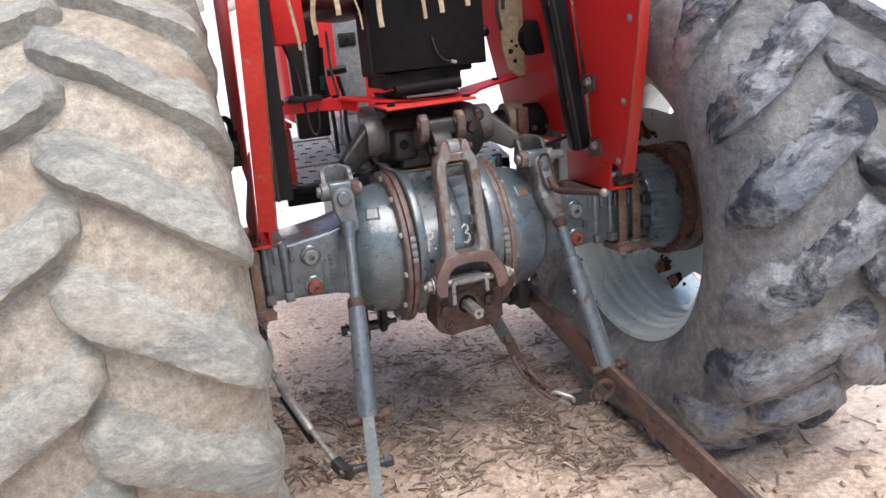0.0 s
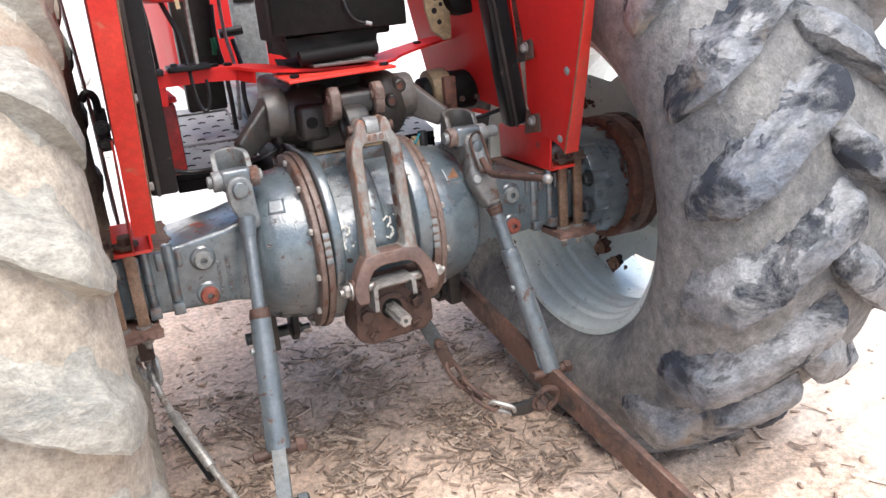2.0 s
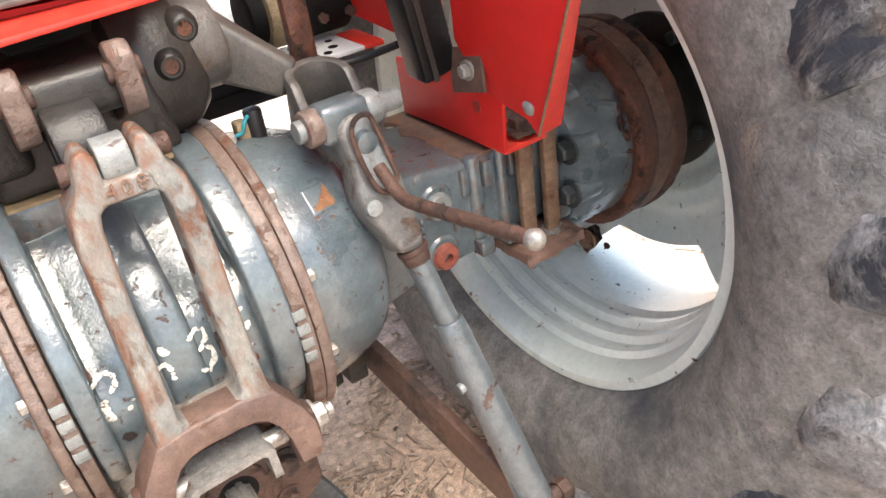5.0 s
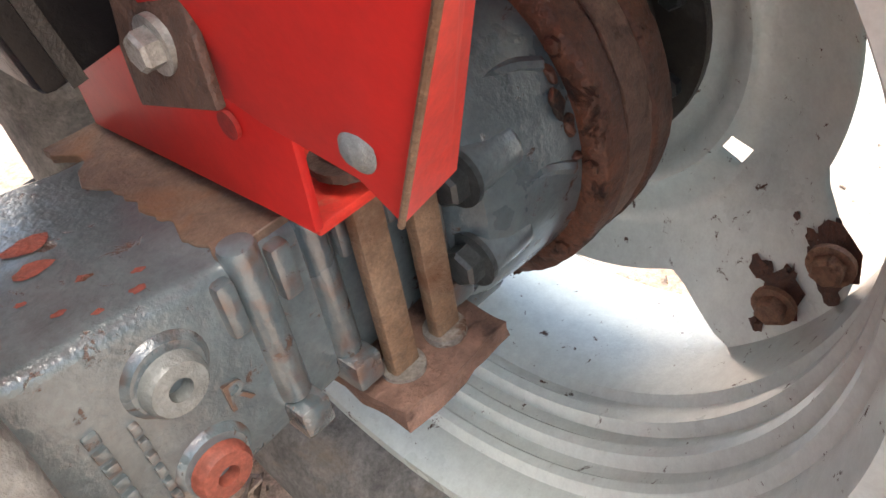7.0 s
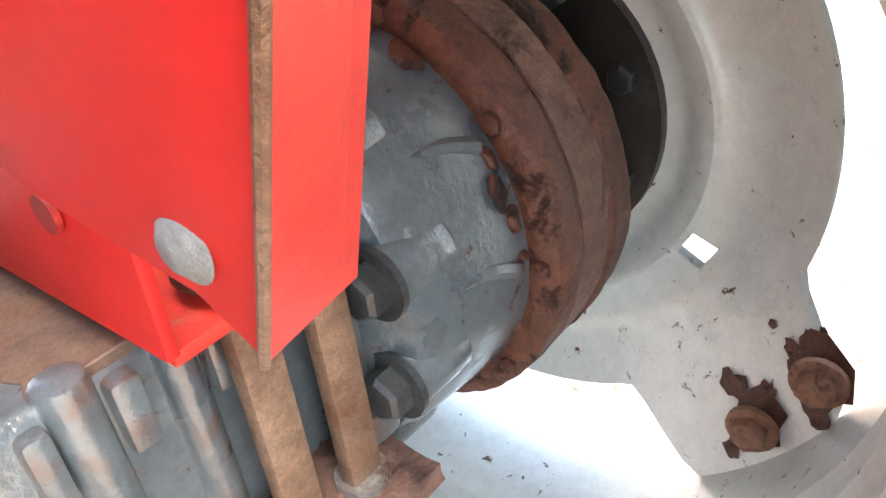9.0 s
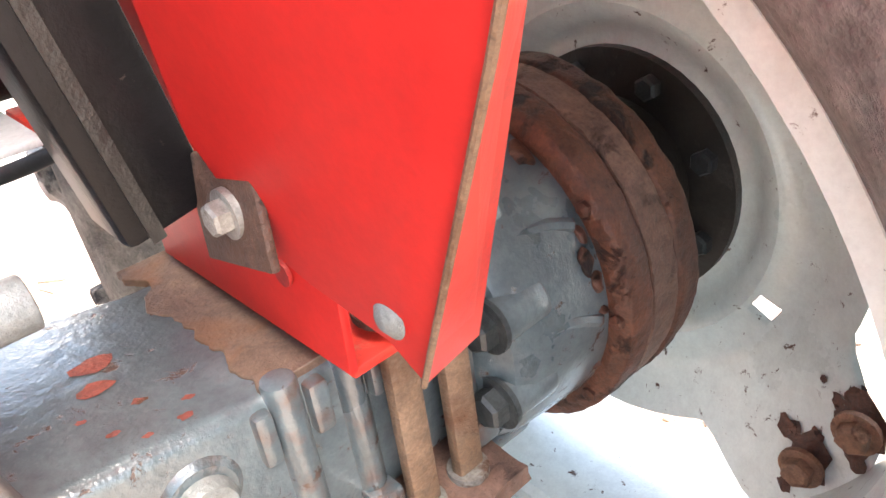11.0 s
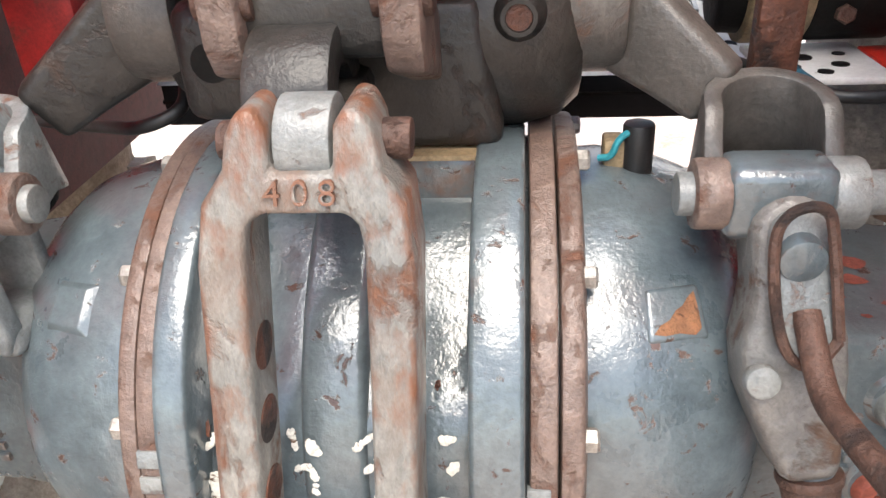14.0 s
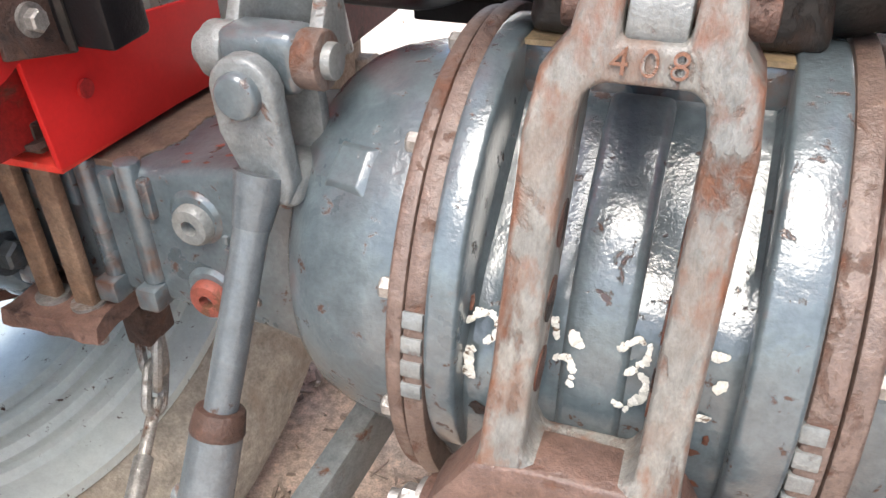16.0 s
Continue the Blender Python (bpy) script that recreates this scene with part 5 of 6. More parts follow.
def build_fender(s):
    def P(y, z, out=0.0):
        if s < 0:
            return Vector((-0.492 + 0.02 * (z - 0.88) - out, y, z))
        return Vector((0.461 - 0.2 * (z - 0.952) - 0.07 * (y + 0.136) + out, y, z))

    def sheet(pairs, t=0.004, out=0.0):
        bm = bmesh.new()
        a = [bm.verts.new(P(y, z, out)) for y, z in pairs]
        b = [bm.verts.new(P(y, z, out + t)) for y, z in pairs]
        bm.faces.new(a)
        bm.faces.new(b[::-1])
        for k in range(len(a)):
            j = (k + 1) % len(a)
            bm.faces.new((a[k], a[j], b[j], b[k]))
        return bm

    fold = [(-0.247, 0.876), (-0.342, 1.056), (-0.43, 1.235), (-0.515, 1.43), (-0.54, 1.56)]
    f = part("fender", sheet([(-0.128, 0.99), (-0.15, 0.928), (-0.18, 0.912), (-0.232, 0.896)] + fold + [(-0.2, 1.56), (-0.172, 1.14)]), RED, tractor, "glossy red sheet-metal rear fender", bevel=0.0012)
    # outer flange that turns away behind the fold
    bm = bmesh.new()
    rings = []
    for y, z in fold:
        p = P(y, z)
        e = Vector((s * (0.527 - 0.06 * (z - 0.876)), y + 0.004 + 0.2 * (z - 0.876), z + 0.004)) - p
        if s < 0:
            e = Vector((-0.042, 0.0, 0.0))
        rings.append([bm.verts.new(p + Vector((a, b, 0))) for a, b in ((0.0, -0.003), (e.x, e.y), (e.x, e.y + 0.004), (0.0, 0.001))])
    for p, q in zip(rings, rings[1:]):
        for k in range(4):
            bm.faces.new((p[k], p[(k + 1) % 4], q[(k + 1) % 4], q[k]))
    bm.faces.new(rings[0])
    bm.faces.new(rings[-1])
    part("fender_flange", bm, RED_EDGE, f, "red flange with a scuffed edge")
    part("edge_bead", sweep([P(y - 0.003, z, -0.002) for y, z in fold], 0.0018, 8, rounds=0), STRAP_MAT, f, "worn bare fold edge")
    # front part of the inner sheet, beyond the post
    part("fender_sheet", sheet([(-0.06, 0.94), (0.18, 0.975), (0.46, 1.01), (0.47, 1.56), (-0.15, 1.56)], out=0.032), RED, f, bevel=0.0012)
    # clip plates and their bolts
    for y, z in ((-0.186, 1.138), (-0.147, 0.951)):
        m = Matrix.Translation(P(y, z, -0.003)) @ Matrix.Rotation(radians(s * 8), 4, "Y")
        part("clip_plate", box((-0.003, -0.03, -0.03), (0.003, 0.042, 0.03), m @ Matrix.Rotation(radians(-12), 4, "X")), RUSTY, f, "brown-black rusty clip plate", bevel=0.002)
        part("clip_bolt", hex_bolt(P(y, z, -0.007), (-s, 0, 0), 0.017, 0.009, 0.002), STEEL, f)
    for y, z in ((-0.241, 0.916), (-0.324, 1.09), (-0.42, 1.3)):
        part("fender_bolt", lathe([(P(y, z).x - s * 0.0045, 0.001), (P(y, z).x - s * 0.004, 0.006), (P(y, z).x - s * 0.002, 0.0085), (P(y, z).x, 0.0115)], (0, y, z), 24), GREY_WORN, f, "dull round bolt head")
    # bracket: web and foot that stand on the axle
    web = prism([(-0.15, 0.816), (0.12, 0.81), (0.12, 0.905), (-0.1, 0.925), (-0.158, 0.932)], 0.007, Matrix(((0, 0, 1, s * 0.503 - 0.0035), (1, 0, 0, 0), (0, 1, 0, 0), (0, 0, 0, 1))))
    part("fender_bracket", web, RED, f, "red angle bracket bolted to the axle", bevel=0.002)
    # darker red disc on the uncut web, for the shade of a hole
    part("bracket_hole", rod((s * 0.4985, -0.1, 0.875), (s * 0.4955, -0.1, 0.875), 0.009), RED_DIRTY_SHADED, f)
    part("bracket_foot", box((min(s * 0.503, s * 0.58), -0.148, 0.81), (max(s * 0.503, s * 0.58), 0.12, 0.818)), RED_EDGE, f, "dirty red bracket foot", bevel=0.002)
    for x in (0.552, 0.6):
        part("foot_bolt", hex_bolt((s * x + CX, -0.126, 0.83), (0, 0, 1), 0.032, 0.018, 0.004), RUSTY, f, "rusty bolt head")
    if s < 0:
        # gusset behind the flange, and the dark skirt ahead of the wheel arch
        # its red is darkened for the shade between fender and tyre
        part("fender_gusset", sheet([(-0.37, 1.09), (-0.29, 0.9), (-0.2, 0.83), (0.12, 0.826), (0.12, 0.85)], out=0.045), RED_DIRTY_SHADED, f, "dirty red gusset sheet darkened for shade")
        bm = bmesh.new()
        rings = []
        for k in range(13):
            z = 0.7 + 0.85 * k / 12
            x = -0.555 - 0.05 * max(0.0, z - 1.0) ** 1.3
            rings.append([bm.verts.new(v) for v in ((x, 0.29, z), (x - 0.012, 0.8, z), (x - 0.017, 0.8, z), (x - 0.005, 0.29, z))])
        for a, b in zip(rings, rings[1:]):
            for i in range(4):
                bm.faces.new((a[i], a[(i + 1) % 4], b[(i + 1) % 4], b[i]))
        bm.faces.new(rings[0])
        bm.faces.new(rings[-1])
        part("fender_skirt", bm, DARK_RED, f, "dark maroon fender skirt")
    # black roof post
    p0, p1 = (Vector((0.441, -0.085, 0.94)), Vector((0.318, -0.12, 1.62))) if s > 0 else (Vector((-0.452, -0.105, 0.925)), Vector((-0.445, -0.15, 1.62)))
    m = frame_along(p0, p1, (0, 1, 0))
    bm = box((-0.028, -0.025, 0), (0.028, 0.025, (p1 - p0).length), m)
    post = part("roof_post", bm, BLACK, tractor, "black painted square roof post", bevel=0.006)
    part("post_seam", box((-0.004, -0.0285, 0), (0.004, -0.026, (p1 - p0).length - 0.01), m @ Matrix.Translation((-0.012, 0, 0))), GREY_DARK, post)


build_fender(1)
build_fender(-1)

# coupling hooked on the outside of the left fender
catch = part("hose_catch", box((-0.556, 0.085, 1.0), (-0.53, 0.1, 1.1)), BLACK, tractor, "black hose catch behind the fender", bevel=0.004)
part("catch_hook", sweep([(-0.545, 0.09, 1.09), (-0.545, 0.085, 1.13), (-0.565, 0.08, 1.14), (-0.575, 0.08, 1.12)], 0.009, 10), BLACK, catch)
for z in (1.02, 1.055):
    part("catch_bolt", hex_bolt((-0.545, 0.085, z), (0, -1, 0), 0.022, 0.018, 0.003, 0.006), BOLT_DARK, catch)

# ---- driving platform, seen between the wheels ----
WHITE_SHEET = surf("white_dusty_sheet", (0.62, 0.63, 0.63), (0.7, 0.71, 0.7), 0.4, 0, 5, (0.3, 0.27, 0.24), -0.01, 18, 0.15, 60, sharp=0.08, contrast=0.2)
# red cross-member with a dropped middle
seat_bar = part("cross_member", sweep([(-0.44, 0.19, 1.15), (-0.2, 0.18, 1.152), (-0.14, 0.0, 1.14), (0.1, -0.02, 1.13), (0.15, 0.07, 1.138), (0.42, 0.3, 1.152)], 0, flat=(0.085, 0.007), rounds=2), RED, tractor,
                "red folded steel cross-member", angle=30)
part("bar_middle", prism([(-0.16, -0.17), (0.11, -0.12), (0.12, 0.02), (-0.15, 0.02)], 0.007, pose(0, 0, 1.124)), RED_EDGE, seat_bar, "scuffed red middle plate", bevel=0.002)
part("bar_lip", sweep([(-0.44, 0.148, 1.136), (-0.23, 0.138, 1.138), (-0.19, 0.04, 1.13)], 0, flat=(0.005, 0.03), rounds=1), RED, seat_bar)
part("bar_end", box((-0.46, 0.15, 1.075), (-0.385, 0.21, 1.14)), RED, seat_bar, bevel=0.004)
for x, y, z in ((-0.26, 0.18, 1.154), (-0.23, 0.16, 1.154), (-0.135, -0.12, 1.131), (0.09, -0.09, 1.131), (0.3, 0.2, 1.149)):
    part("bar_bolt", hex_bolt((x, y, z), (0, 0, 1), 0.02, 0.008), BLACK, seat_bar)
# black box behind the seat
rear_box = part("seat_box", box((-0.15, -0.045, 1.217), (0.178, 0.0, 1.62)), BLACK_DULL, tractor, "sooty black sheet-metal box with brown scorch", bevel=0.004)
part("box_body", box((-0.12, 0.0, 1.20), (0.15, 0.26, 1.6)), BLACK_DULL, rear_box, bevel=0.006)
for lo, hi in (((-0.118, -0.03, 1.172), (0.108, 0.2, 1.214)), ((-0.105, 0.0, 1.06), (0.1, 0.2, 1.15))):
    bm = box(lo, hi)
    subdivide(bm, 6)
    roughen(bm, 14, 0.012)
    roughen(bm, 45, 0.006)
    part("seat_mount", bm, BLACK_DULL, rear_box, "greasy black seat mount")
part("mount_bar", rod((-0.1, -0.05, 1.165), (0.09, -0.05, 1.172), 0.017, seg=16), BLACK_DULL, rear_box, "greasy black bar")
part("mount_plate", box((-0.075, -0.075, 1.143), (0.08, 0.02, 1.15)), ARM_GREY, rear_box, "oily plate under the seat mount", bevel=0.002)
part("box_wire", sweep([(0.02, -0.048, 1.3), (0.025, -0.06, 1.26), (0.045, -0.058, 1.235), (0.075, -0.056, 1.228)], 0.003, 8), CABLE_BLACK, rear_box)
part("wire_end", rod((0.068, -0.057, 1.23), (0.082, -0.056, 1.226), 0.005), LIGHT_SHEET, rear_box)
bm = bmesh.new()
bmesh.ops.create_uvsphere(bm, u_segments=32, v_segments=20, radius=1.0, matrix=Matrix.Translation((-0.16, 0.33, 1.43)) @ Matrix.Diagonal((0.15, 0.2, 0.062, 1)))
roughen(bm, 6, 0.012)
seat = part("seat_cushion", bm, SEAT_VINYL, tractor, "maroon vinyl seat cushion")
# red tank or sheet beside the seat
part("side_sheet", box((-0.39, 0.09, 1.315), (-0.3, 0.3, 1.6)), RED, tractor, "red sheet beside the seat", bevel=0.01)
# body in red darkened for shade, lid in the lit red
part("tool_box", box((-0.45, 0.22, 0.89), (-0.365, 0.42, 1.075)), RED_DIRTY_SHADED, tractor, "dirty red box on the platform, sides darkened for shade", bevel=0.01)
part("tool_box_lid", box((-0.455, 0.215, 1.075), (-0.36, 0.425, 1.09)), RED, tractor, bevel=0.004)
# frayed strips that hang over the box
trim_bar = part("fringe_bar", rod((-0.42, -0.1, 1.58), (0.2, -0.1, 1.58), 0.012), RED, tractor, "red bar hung with yellowed strips")
for k, (x, z, lean) in enumerate(((-0.35, 1.298, 0.02), (-0.305, 1.332, -0.01), (-0.182, 1.335, 0.03), (-0.13, 1.336, 0.0), (-0.008, 1.348, 0.01), (0.04, 1.36, 0.0), (0.115, 1.372, -0.005), (-0.24, 1.375, 0.0))):
    part("strip", sweep([(x - lean * 1.6, -0.1, 1.58), (x - lean, -0.108, 1.45), (x - 0.004, -0.102, z + 0.05), (x, -0.1, z)], 0, flat=(0.013, 0.003), rounds=2), STRIP_MAT, trim_bar, "frayed yellowed strip")
# levers on their black plate
plate = part("lever_plate", box((-0.375, 0.115, 1.155), (-0.275, 0.205, 1.168)), BLACK, tractor, "black lever plate on the cross-member", bevel=0.003)
part("lever", sweep([(-0.325, 0.15, 1.165), (-0.33, 0.16, 1.24), (-0.35, 0.17, 1.29), (-0.37, 0.18, 1.36)], 0.006, 10), CABLE_BLACK, plate)
part("lever_knob", rod((-0.367, 0.178, 1.345), (-0.375, 0.183, 1.4), 0.016, 0.018), BLACK, plate, bevel=0.004)
part("lever", rod((-0.302, 0.16, 1.165), (-0.3, 0.18, 1.36), 0.0055), STEEL, plate, "bare steel lever")
part("lever_cap", rod((-0.3, 0.178, 1.335), (-0.3, 0.18, 1.36), 0.01), DUN, plate)
part("lever_hook", sweep([(-0.325, 0.14, 1.155), (-0.322, 0.14, 1.09), (-0.312, 0.14, 1.055), (-0.295, 0.14, 1.055), (-0.288, 0.14, 1.09), (-0.29, 0.14, 1.13)], 0.0045, 8), CABLE_BLACK, plate, "black wire hook")
part("lever_bolt", hex_bolt((-0.36, 0.13, 1.168), (0, 0, 1), 0.016, 0.008), BOLT_DARK, plate)
part("lever_catch", box((-0.43, 0.13, 1.15), (-0.385, 0.18, 1.165)), BLACK, plate, bevel=0.003)
part("catch_arm", sweep([(-0.405, 0.15, 1.16), (-0.41, 0.15, 1.2), (-0.42, 0.16, 1.22), (-0.415, 0.16, 1.25)], 0.009, 10), BLACK, plate)


# foot boards with pressed slots
def foot_board(x0, x1, name_label):
    m = Matrix.Translation((0, 0.40, 0.862)) @ Matrix.Rotation(radians(15), 4, "X")
    nx, ny = 24, 44
    bm = bmesh.new()
    holes = set()
    for r in range(9):
        for c in range(4):
            i, j = 3 + c * 5 + (2 if r % 2 else 0), 2 + r * 4
            holes |= {(i, j), (i + 1, j)}
    vs = [[bm.verts.new(m @ Vector((x0 + (x1 - x0) * i / nx, 0.46 * j / ny, 0))) for j in range(ny + 1)] for i in range(nx + 1)]
    for i in range(nx):
        for j in range(ny):
            if (i, j) not in holes:
                bm.faces.new((vs[i][j], vs[i + 1][j], vs[i + 1][j + 1], vs[i][j + 1]))
    for i, j in holes:
        for a in (i, i + 1):
            for b in (j, j + 1):
                vs[a][b].co.z += 0.002
    bmesh.ops.solidify(bm, geom=bm.faces[:], thickness=0.004)
    ob = part("foot_board", bm, WHITE_SHEET, tractor, name_label, angle=30)
    part("board_frame", sweep([m @ Vector((x0 + 0.03, 0.16, 0.003)), m @ Vector((x0 + 0.03, 0.4, 0.003)), m @ Vector((x1 - 0.06, 0.4, 0.003)), m @ Vector((x1 - 0.06, 0.16, 0.003)), m @ Vector((x0 + 0.03, 0.16, 0.003))], 0, flat=(0.008, 0.006), rounds=0), LIGHT_SHEET, ob)
    # black sheet added underneath, so that the slots look shaded
    part("board_tray", prism([(x0, 0.0), (x1, 0.0), (x1, 0.46), (x0, 0.46)], 0.004, m @ Matrix.Translation((0, 0, -0.03))), BLACK_DULL, ob, "added black sheet for the shade in the slots")
    part("board_beam", box((x0, 0.41, 0.80), (x1, 0.44, 0.86)), BLACK, ob, bevel=0.004)


foot_board(-0.385, -0.1, "pale grey foot board with slotted tread")
foot_board(0.16, 0.42, "pale grey foot board with slotted tread")
# gearbox and engine ahead of the axle
part("gearbox", box((-0.14, 0.2, 0.52), (0.11, 1.3, 0.93)), GREY_DARK, tractor, "dark grey gearbox casting", bevel=0.03, segments=3)
part("gearbox_top", box((-0.12, 0.4, 0.93), (0.09, 1.2, 1.04)), LIGHT_SHEET, tractor, "pale grey gearbox cover", bevel=0.02, segments=3)
part("engine_hood", box((-0.26, 1.1, 1.0), (0.24, 2.4, 1.5)), RED, tractor, "red engine hood", bevel=0.05, segments=4)
# dash panel with its cut-out, and the dark clutter beside it
dash = part("dash_panel", box((-0.105, 0.70, 1.05), (-0.01, 0.74, 1.62)), LIGHT_SHEET, tractor, "pale grey dash column panel", bevel=0.012, segments=3)
# dark slab and disc on the face give the cut-out its shade
part("dash_recess", box((-0.095, 0.694, 1.30), (-0.03, 0.702, 1.345)), GREY_DARK, dash, bevel=0.003)
part("dash_hole", rod((-0.065, 0.69, 1.322), (-0.065, 0.698, 1.322), 0.006), BLACK, dash)
part("side_panel", box((-0.3, 0.56, 1.0), (-0.185, 0.6, 1.62)), GREY_DARK, tractor, "dark grey instrument side panel", bevel=0.008)
part("pedal_bar", rod((-0.17, 0.6, 1.215), (-0.1, 0.6, 1.222), 0.014), GREY_DARK, tractor, "grey pedal shaft")
part("key_lever", sweep([(-0.075, 0.34, 1.235), (-0.04, 0.33, 1.245), (0.0, 0.32, 1.252)], 0.005, 8), CABLE_BLACK, tractor, "black hand lever")
part("key_knob", box((-0.1, 0.33, 1.222), (-0.07, 0.345, 1.246)), BLACK, tractor, bevel=0.004)
for k, pts in enumerate((((-0.19, 0.52, 1.3), (-0.2, 0.5, 1.2), (-0.185, 0.48, 1.1), (-0.19, 0.45, 0.95)), ((-0.17, 0.5, 1.35), (-0.175, 0.48, 1.22), (-0.16, 0.45, 1.12), (-0.18, 0.42, 0.98)),
                         ((-0.15, 0.5, 1.2), (-0.14, 0.46, 1.12), (-0.16, 0.42, 1.05), (-0.15, 0.4, 0.96)), ((-0.43, 0.3, 1.5), (-0.41, 0.31, 1.42), (-0.42, 0.3, 1.33), (-0.4, 0.32, 1.2)),
                         ((-0.39, 0.34, 1.5), (-0.4, 0.35, 1.38), (-0.385, 0.35, 1.28), (-0.38, 0.36, 1.12)))):
    part("hose", sweep(pts, 0.007 if k != 1 else 0.005, 8), CABLE_BLACK if k != 1 else LIGHT_SHEET, tractor, "black hose" if k != 1 else "pale hose")
part("green_valve", sweep([(-0.205, 0.5, 1.21), (-0.203, 0.495, 1.185), (-0.206, 0.5, 1.165)], 0.009, 8), surf("green_plastic", (0.02, 0.22, 0.12), (0.03, 0.28, 0.15), 0.4), tractor, "green plastic valve")
part("blue_rod", rod((-0.035, 0.42, 1.26), (-0.03, 0.42, 1.5), 0.005), CABLE_BLUE, tractor, "blue cable")
# right side: pump, oxide-painted bracket, cables
pump = part("pump", lathe([(0.3, 0.03), (0.302, 0.046), (0.38, 0.05), (0.385, 0.056), (0.465, 0.056), (0.473, 0.04), (0.475, 0.01)], (0, 0.22, 1.005), 36), BLACK_DULL, tractor, "greasy black steering pump", bevel=0.003)
part("pump_body", rod((0.325, 0.22, 1.01), (0.384, 0.22, 1.01), 0.062), DUN, pump, "oil-browned pump body", bevel=0.004)
for x in (0.41, 0.458):
    part("pump_bolt", hex_bolt((x, 0.168, 0.985), (0, -1, 0), 0.016, 0.01), RUSTY, pump)
part("pump_shaft", rod((0.1, 0.22, 1.015), (0.25, 0.22, 1.008), 0.022), GREY_DARK, pump)
part("pump_plate", box((0.335, 0.1, 0.938), (0.44, 0.22, 0.945)), WHITE_SHEET, pump, "pale plate with bolt holes below the pump", bevel=0.002)
part("plate_end", box((0.441, 0.1, 0.937), (0.475, 0.2, 0.946)), RED_EDGE, pump, "red end of the plate", bevel=0.002)
# black discs on the plate paint the shade of its holes
for x, y, r in ((0.36, 0.135, 0.009), (0.385, 0.118, 0.007), (0.405, 0.14, 0.008), (0.378, 0.165, 0.01), (0.415, 0.175, 0.006)):
    part("plate_hole", rod((x, y, 0.9452), (x, y, 0.9462), r, seg=18), BLACK, pump)

bm = prism([(0.295, 1.36), (0.30, 1.24), (0.315, 1.185), (0.35, 1.155), (0.372, 1.16), (0.375, 1.42), (0.32, 1.45)], 0.012, Matrix(((1, 0, 0, 0), (0, 0, 1, 0.12), (0, 1, 0, 0), (0, 0, 0, 1))))
tan = part("valve_bracket", bm, DUN, tractor, "tan stained valve bracket with bolt holes", bevel=0.003)
# holes are black discs, their shade laid on the face
for x, z, r in ((0.325, 1.235, 0.008), (0.338, 1.205, 0.007), (0.345, 1.25, 0.006), (0.33, 1.265, 0.005)):
    part("bracket_hole", rod((x, 0.1185, z), (x, 0.1225, z), r, seg=14), BLACK, tan)
part("valve_body", lathe([(0.08, 0.03), (0.085, 0.05), (0.14, 0.055), (0.2, 0.05)], (0.405, 0, 1.27), 28, axis="Y"), BLACK_DULL, tan, "greasy black valve body")
part("lever_grip", rod((0.262, 0.2, 1.3), (0.285, 0.2, 1.305), 0.017), BLACK, tan, bevel=0.004)
for k, pts in enumerate((((0.3, 0.12, 1.46), (0.285, 0.12, 1.38), (0.298, 0.12, 1.3)), ((0.33, 0.11, 1.5), (0.31, 0.11, 1.44), (0.305, 0.11, 1.36)), ((0.36, 0.11, 1.5), (0.345, 0.105, 1.46), (0.33, 0.11, 1.4)))):
    part("hose", sweep(pts, 0.006, 8), CABLE_BLACK, tan)
part("lower_stay", box((0.292, 0.02, 0.93), (0.327, 0.04, 1.07)), RUST_BROWN, tractor, "brown rusty flat stay", bevel=0.004)
part("cable", sweep([(0.18, 0.08, 1.0), (0.24, 0.07, 0.985), (0.3, 0.06, 0.97), (0.36, 0.05, 0.945), (0.4, 0.03, 0.95), (0.43, -0.02, 0.97)], 0.0055, 10), CABLE_BLACK, tractor, "black cable across the axle")
part("cable", sweep([(0.31, 0.075, 0.985), (0.335, 0.07, 0.962), (0.362, 0.06, 0.945)], 0.007, 10), CABLE_BLUE, tractor, "blue taped cable")
part("cable", sweep([(-0.2, 0.08, 1.0), (-0.16, 0.02, 0.96), (-0.2, -0.0, 0.945), (-0.26, 0.05, 0.93), (-0.36, 0.12, 0.91), (-0.42, 0.1, 0.93)], 0.006, 10), CABLE_BLACK, tractor, "black cable across the axle")
sensor = part("sensor", rod((0.207, -0.002, 0.895), (0.207, -0.002, 0.945), 0.0125), CABLE_BLACK, tractor, "black sensor with a blue wire", bevel=0.003)
part("sensor_wire", sweep([(0.2, -0.008, 0.94), (0.19, -0.012, 0.935), (0.186, -0.012, 0.92), (0.176, -0.008, 0.918)], 0.0028, 8), surf("turquoise_wire", (0.02, 0.25, 0.3), (0.03, 0.3, 0.36), 0.4), sensor, "turquoise wire")
part("sensor_block", box((0.18, -0.008, 0.905), (0.197, 0.015, 0.932)), DUN, sensor, bevel=0.003)

# ---- loose things on the ground ----
rng = random.Random(5)


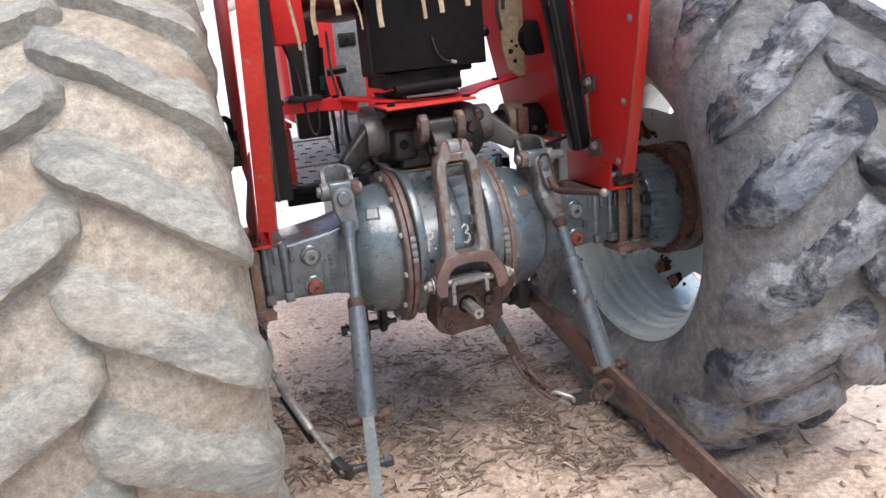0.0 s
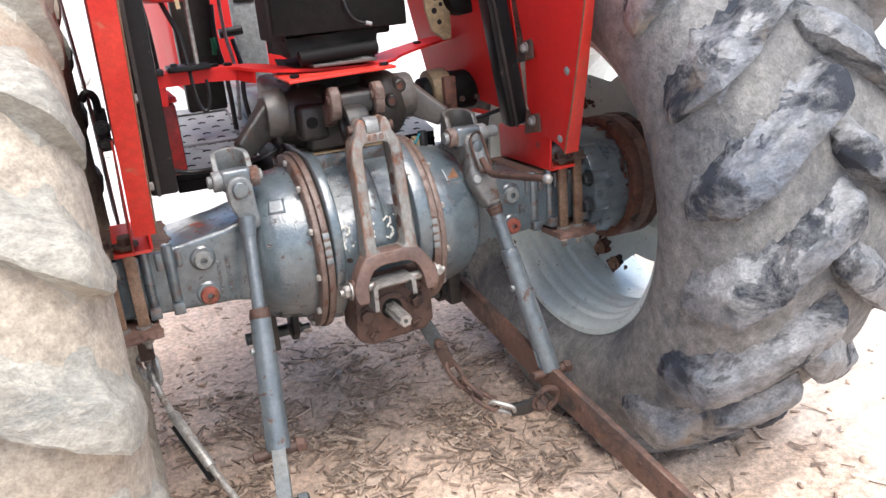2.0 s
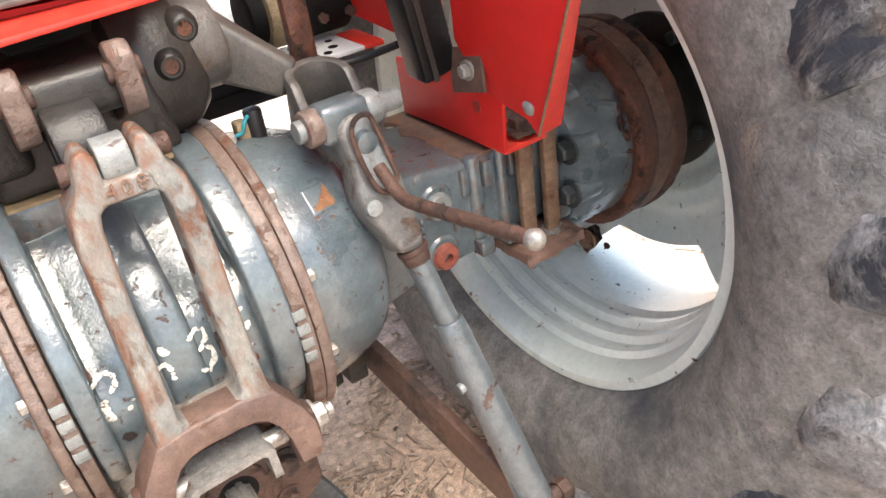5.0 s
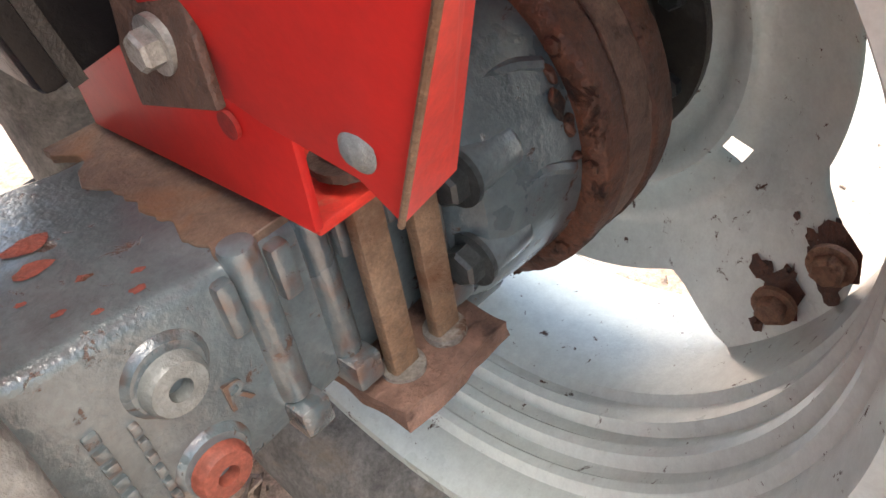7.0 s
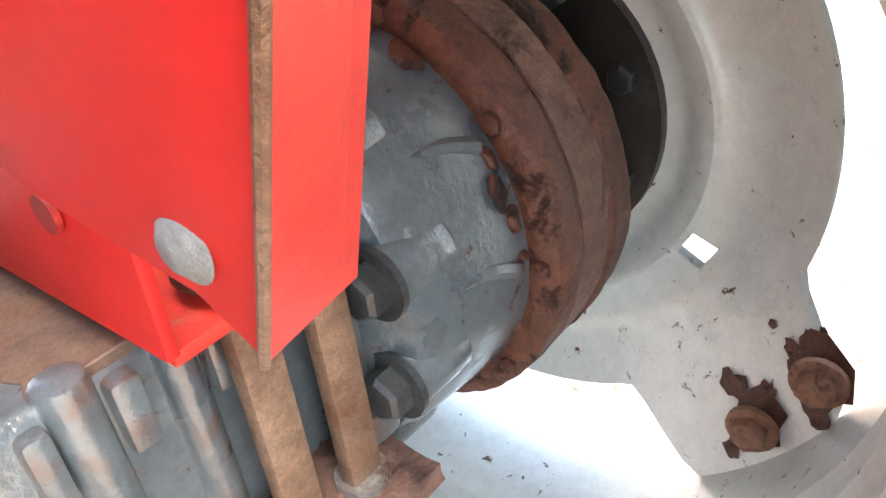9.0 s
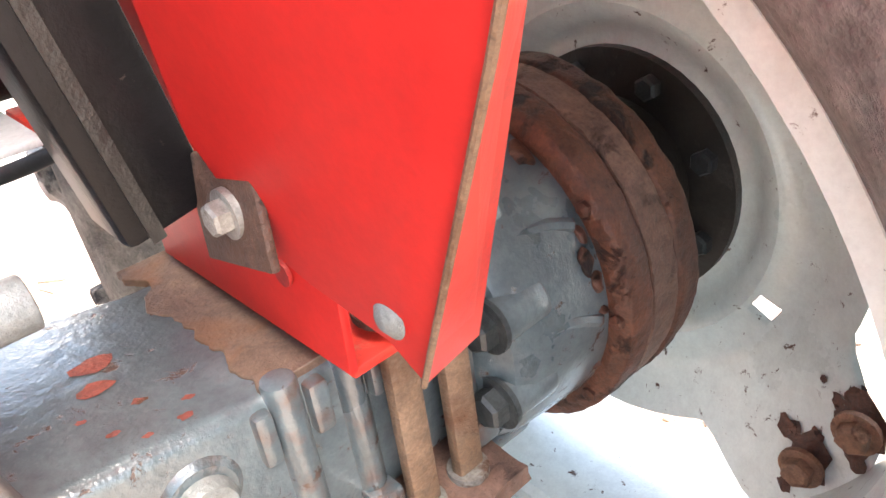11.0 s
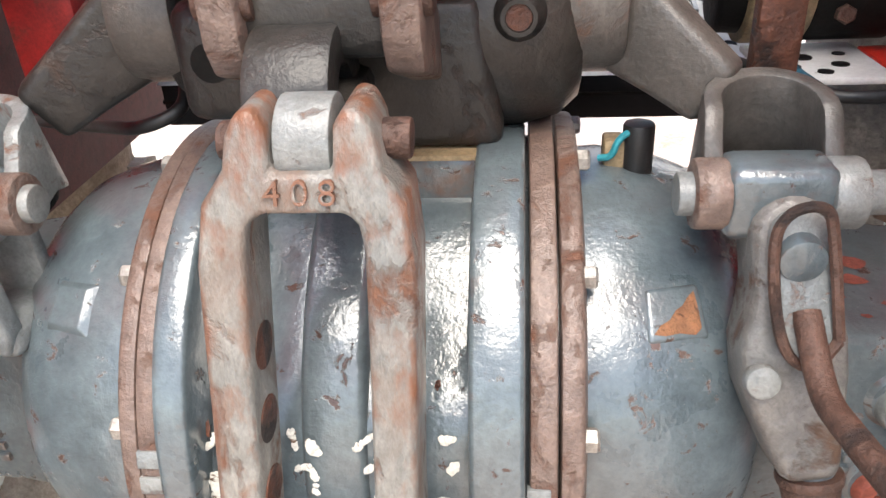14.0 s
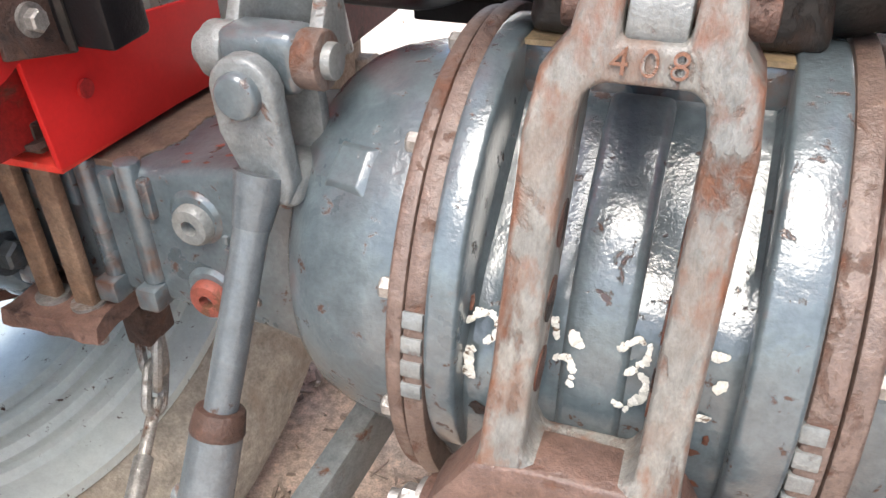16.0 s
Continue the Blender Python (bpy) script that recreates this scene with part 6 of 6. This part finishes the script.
def chip_mesh(bm, x, y, ln, w, th, turn, tilt=0.0, lift=0.0):
    z = ground_height(x, y) + th * 0.4 + lift
    m = Matrix.Translation((x, y, z)) @ Euler((tilt, tilt * 0.6, turn)).to_matrix().to_4x4()
    f = [rng.uniform(0.55, 1.0) for _ in range(4)]
    vs = [m @ Vector(p) for p in ((-ln / 2, -w / 2 * f[0], 0), (ln / 2, -w / 2 * f[1], 0), (ln / 2 * f[2], w / 2 * f[3], 0), (-ln / 2 * f[3], w / 2, 0))]
    a = [bm.verts.new(v) for v in vs]
    b = [bm.verts.new(v + Vector((0, 0, th)) + Vector((rng.uniform(-1, 1), rng.uniform(-1, 1), 0)) * th * 0.4) for v in vs]
    bm.faces.new(a[::-1])
    bm.faces.new(b)
    for k in range(4):
        bm.faces.new((a[k], a[(k + 1) % 4], b[(k + 1) % 4], b[k]))


bm = bmesh.new()
for k in range(6200):
    x, y = rng.gauss(0.06, 0.5), rng.gauss(0.1, 0.4)
    if k % 6 and noise.noise((x * 5.5, y * 5.5, 9.0)) < 0.0:
        continue
    if k % 16 == 0:
        x, y = rng.uniform(-2.6, 3.2), rng.uniform(-1.6, 5.0)
    ln = min(0.14, 0.014 + abs(rng.gauss(0, 0.036)))
    chip_mesh(bm, x, y, ln, min(ln * 0.35, rng.uniform(0.002, 0.011)), rng.uniform(0.002, 0.007), rng.uniform(0, 6.3), rng.gauss(0, 0.28), rng.uniform(0, 0.006))
litter = part("chip_litter", bm, CHIP_MAT, None, angle=30)
tagged(litter, "scattered small wood chips and bark bits on dirt", "wood chips", kind="stuff")
bm = bmesh.new()
for k in range(1300):
    x, y = rng.gauss(0.2, 1.0), rng.gauss(0.0, 0.9)
    r = abs(rng.gauss(0.002, 0.004)) + 0.002
    bmesh.ops.create_icosphere(bm, subdivisions=1, radius=r, matrix=Matrix.Translation((x, y, ground_height(x, y) + r * 0.2))) if k < 500 else chip_mesh(bm, x, y, r * 2, r * 1.6, r, rng.uniform(0, 6.3), rng.gauss(0, 0.3))
crumbs = part("soil_crumbs", bm, DIRT, None, angle=180)
tagged(crumbs, "small crumbs of dry soil lying about", "soil", kind="stuff")
# the larger chips and sticks, each on its own
for x, y, ln, w, turn in ((0.36, -0.50, 0.05, 0.03, 0.4), (0.27, -0.42, 0.12, 0.03, 1.35), (0.42, -0.44, 0.07, 0.02, 0.1), (0.22, 0.45, 0.16, 0.014, 0.5), (0.30, 0.62, 0.12, 0.02, 0.2), (0.42, 0.66, 0.08, 0.035, -0.5),
                          (-0.12, 0.3, 0.11, 0.02, 0.9), (-0.2, 0.24, 0.09, 0.012, 0.3), (0.02, 0.12, 0.13, 0.01, 0.7), (0.14, -0.05, 0.1, 0.012, -0.3), (-0.03, -0.2, 0.12, 0.01, 0.25), (0.1, 0.3, 0.07, 0.02, 1.1),
                          (-0.28, -0.1, 0.1, 0.01, 0.6), (0.05, -0.35, 0.07, 0.012, 0.2), (0.18, -0.58, 0.06, 0.02, -0.4), (0.62, -0.72, 0.09, 0.014, 0.9), (0.75, -0.6, 0.05, 0.02, 0.0), (0.45, 0.28, 0.09, 0.03, 0.8),
                          (0.55, 0.25, 0.06, 0.02, 0.3), (0.38, 0.15, 0.08, 0.015, 1.2)):
    bm = bmesh.new()
    chip_mesh(bm, x, y, ln, w, 0.008, turn, 0.08)
    subdivide(bm, 2)
    roughen(bm, 40, 0.003)
    tagged(part("wood_chip", bm, CHIP_MAT, None, angle=40), "dry brown wood chip lying on the dirt", "wood chip", "wood chips on the dirt")
for x, y, r in ((-0.16, -0.281, 0.018), (0.05, 0.62, 0.014), (0.5, -0.58, 0.012), (-0.05, -0.42, 0.01), (0.86, -0.85, 0.015)):
    bm = bmesh.new()
    bmesh.ops.create_icosphere(bm, subdivisions=3, radius=r, matrix=Matrix.Translation((x, y, ground_height(x, y) + r * 0.3)) @ Matrix.Diagonal((1.2, 0.9, 0.6, 1)))
    roughen(bm, 60, r * 0.3)
    tagged(part("pebble", bm, STONE_MAT, None, angle=180), "small pale pebble on the dirt", "pebble", "pebbles on the dirt")
# rubble on the bank ahead of the tractor
for k in range(46):
    x, y = rng.gauss(-0.1, 0.9), rng.uniform(5.0, 8.0)
    r = rng.uniform(0.05, 0.2)
    bm = bmesh.new()
    bmesh.ops.create_icosphere(bm, subdivisions=2, radius=r, matrix=Matrix.Translation((x, y, ground_height(x, y) + r * 0.3)) @ Euler((rng.random() * 3, rng.random() * 3, rng.random() * 3)).to_matrix().to_4x4() @ Matrix.Diagonal((1.2, 0.8, 0.6, 1)))
    roughen(bm, 5, r * 0.35)
    tagged(part("rubble_stone", bm, STONE_MAT, None, angle=30), "pale broken stone on the dirt bank", "stone", "rubble on the bank")
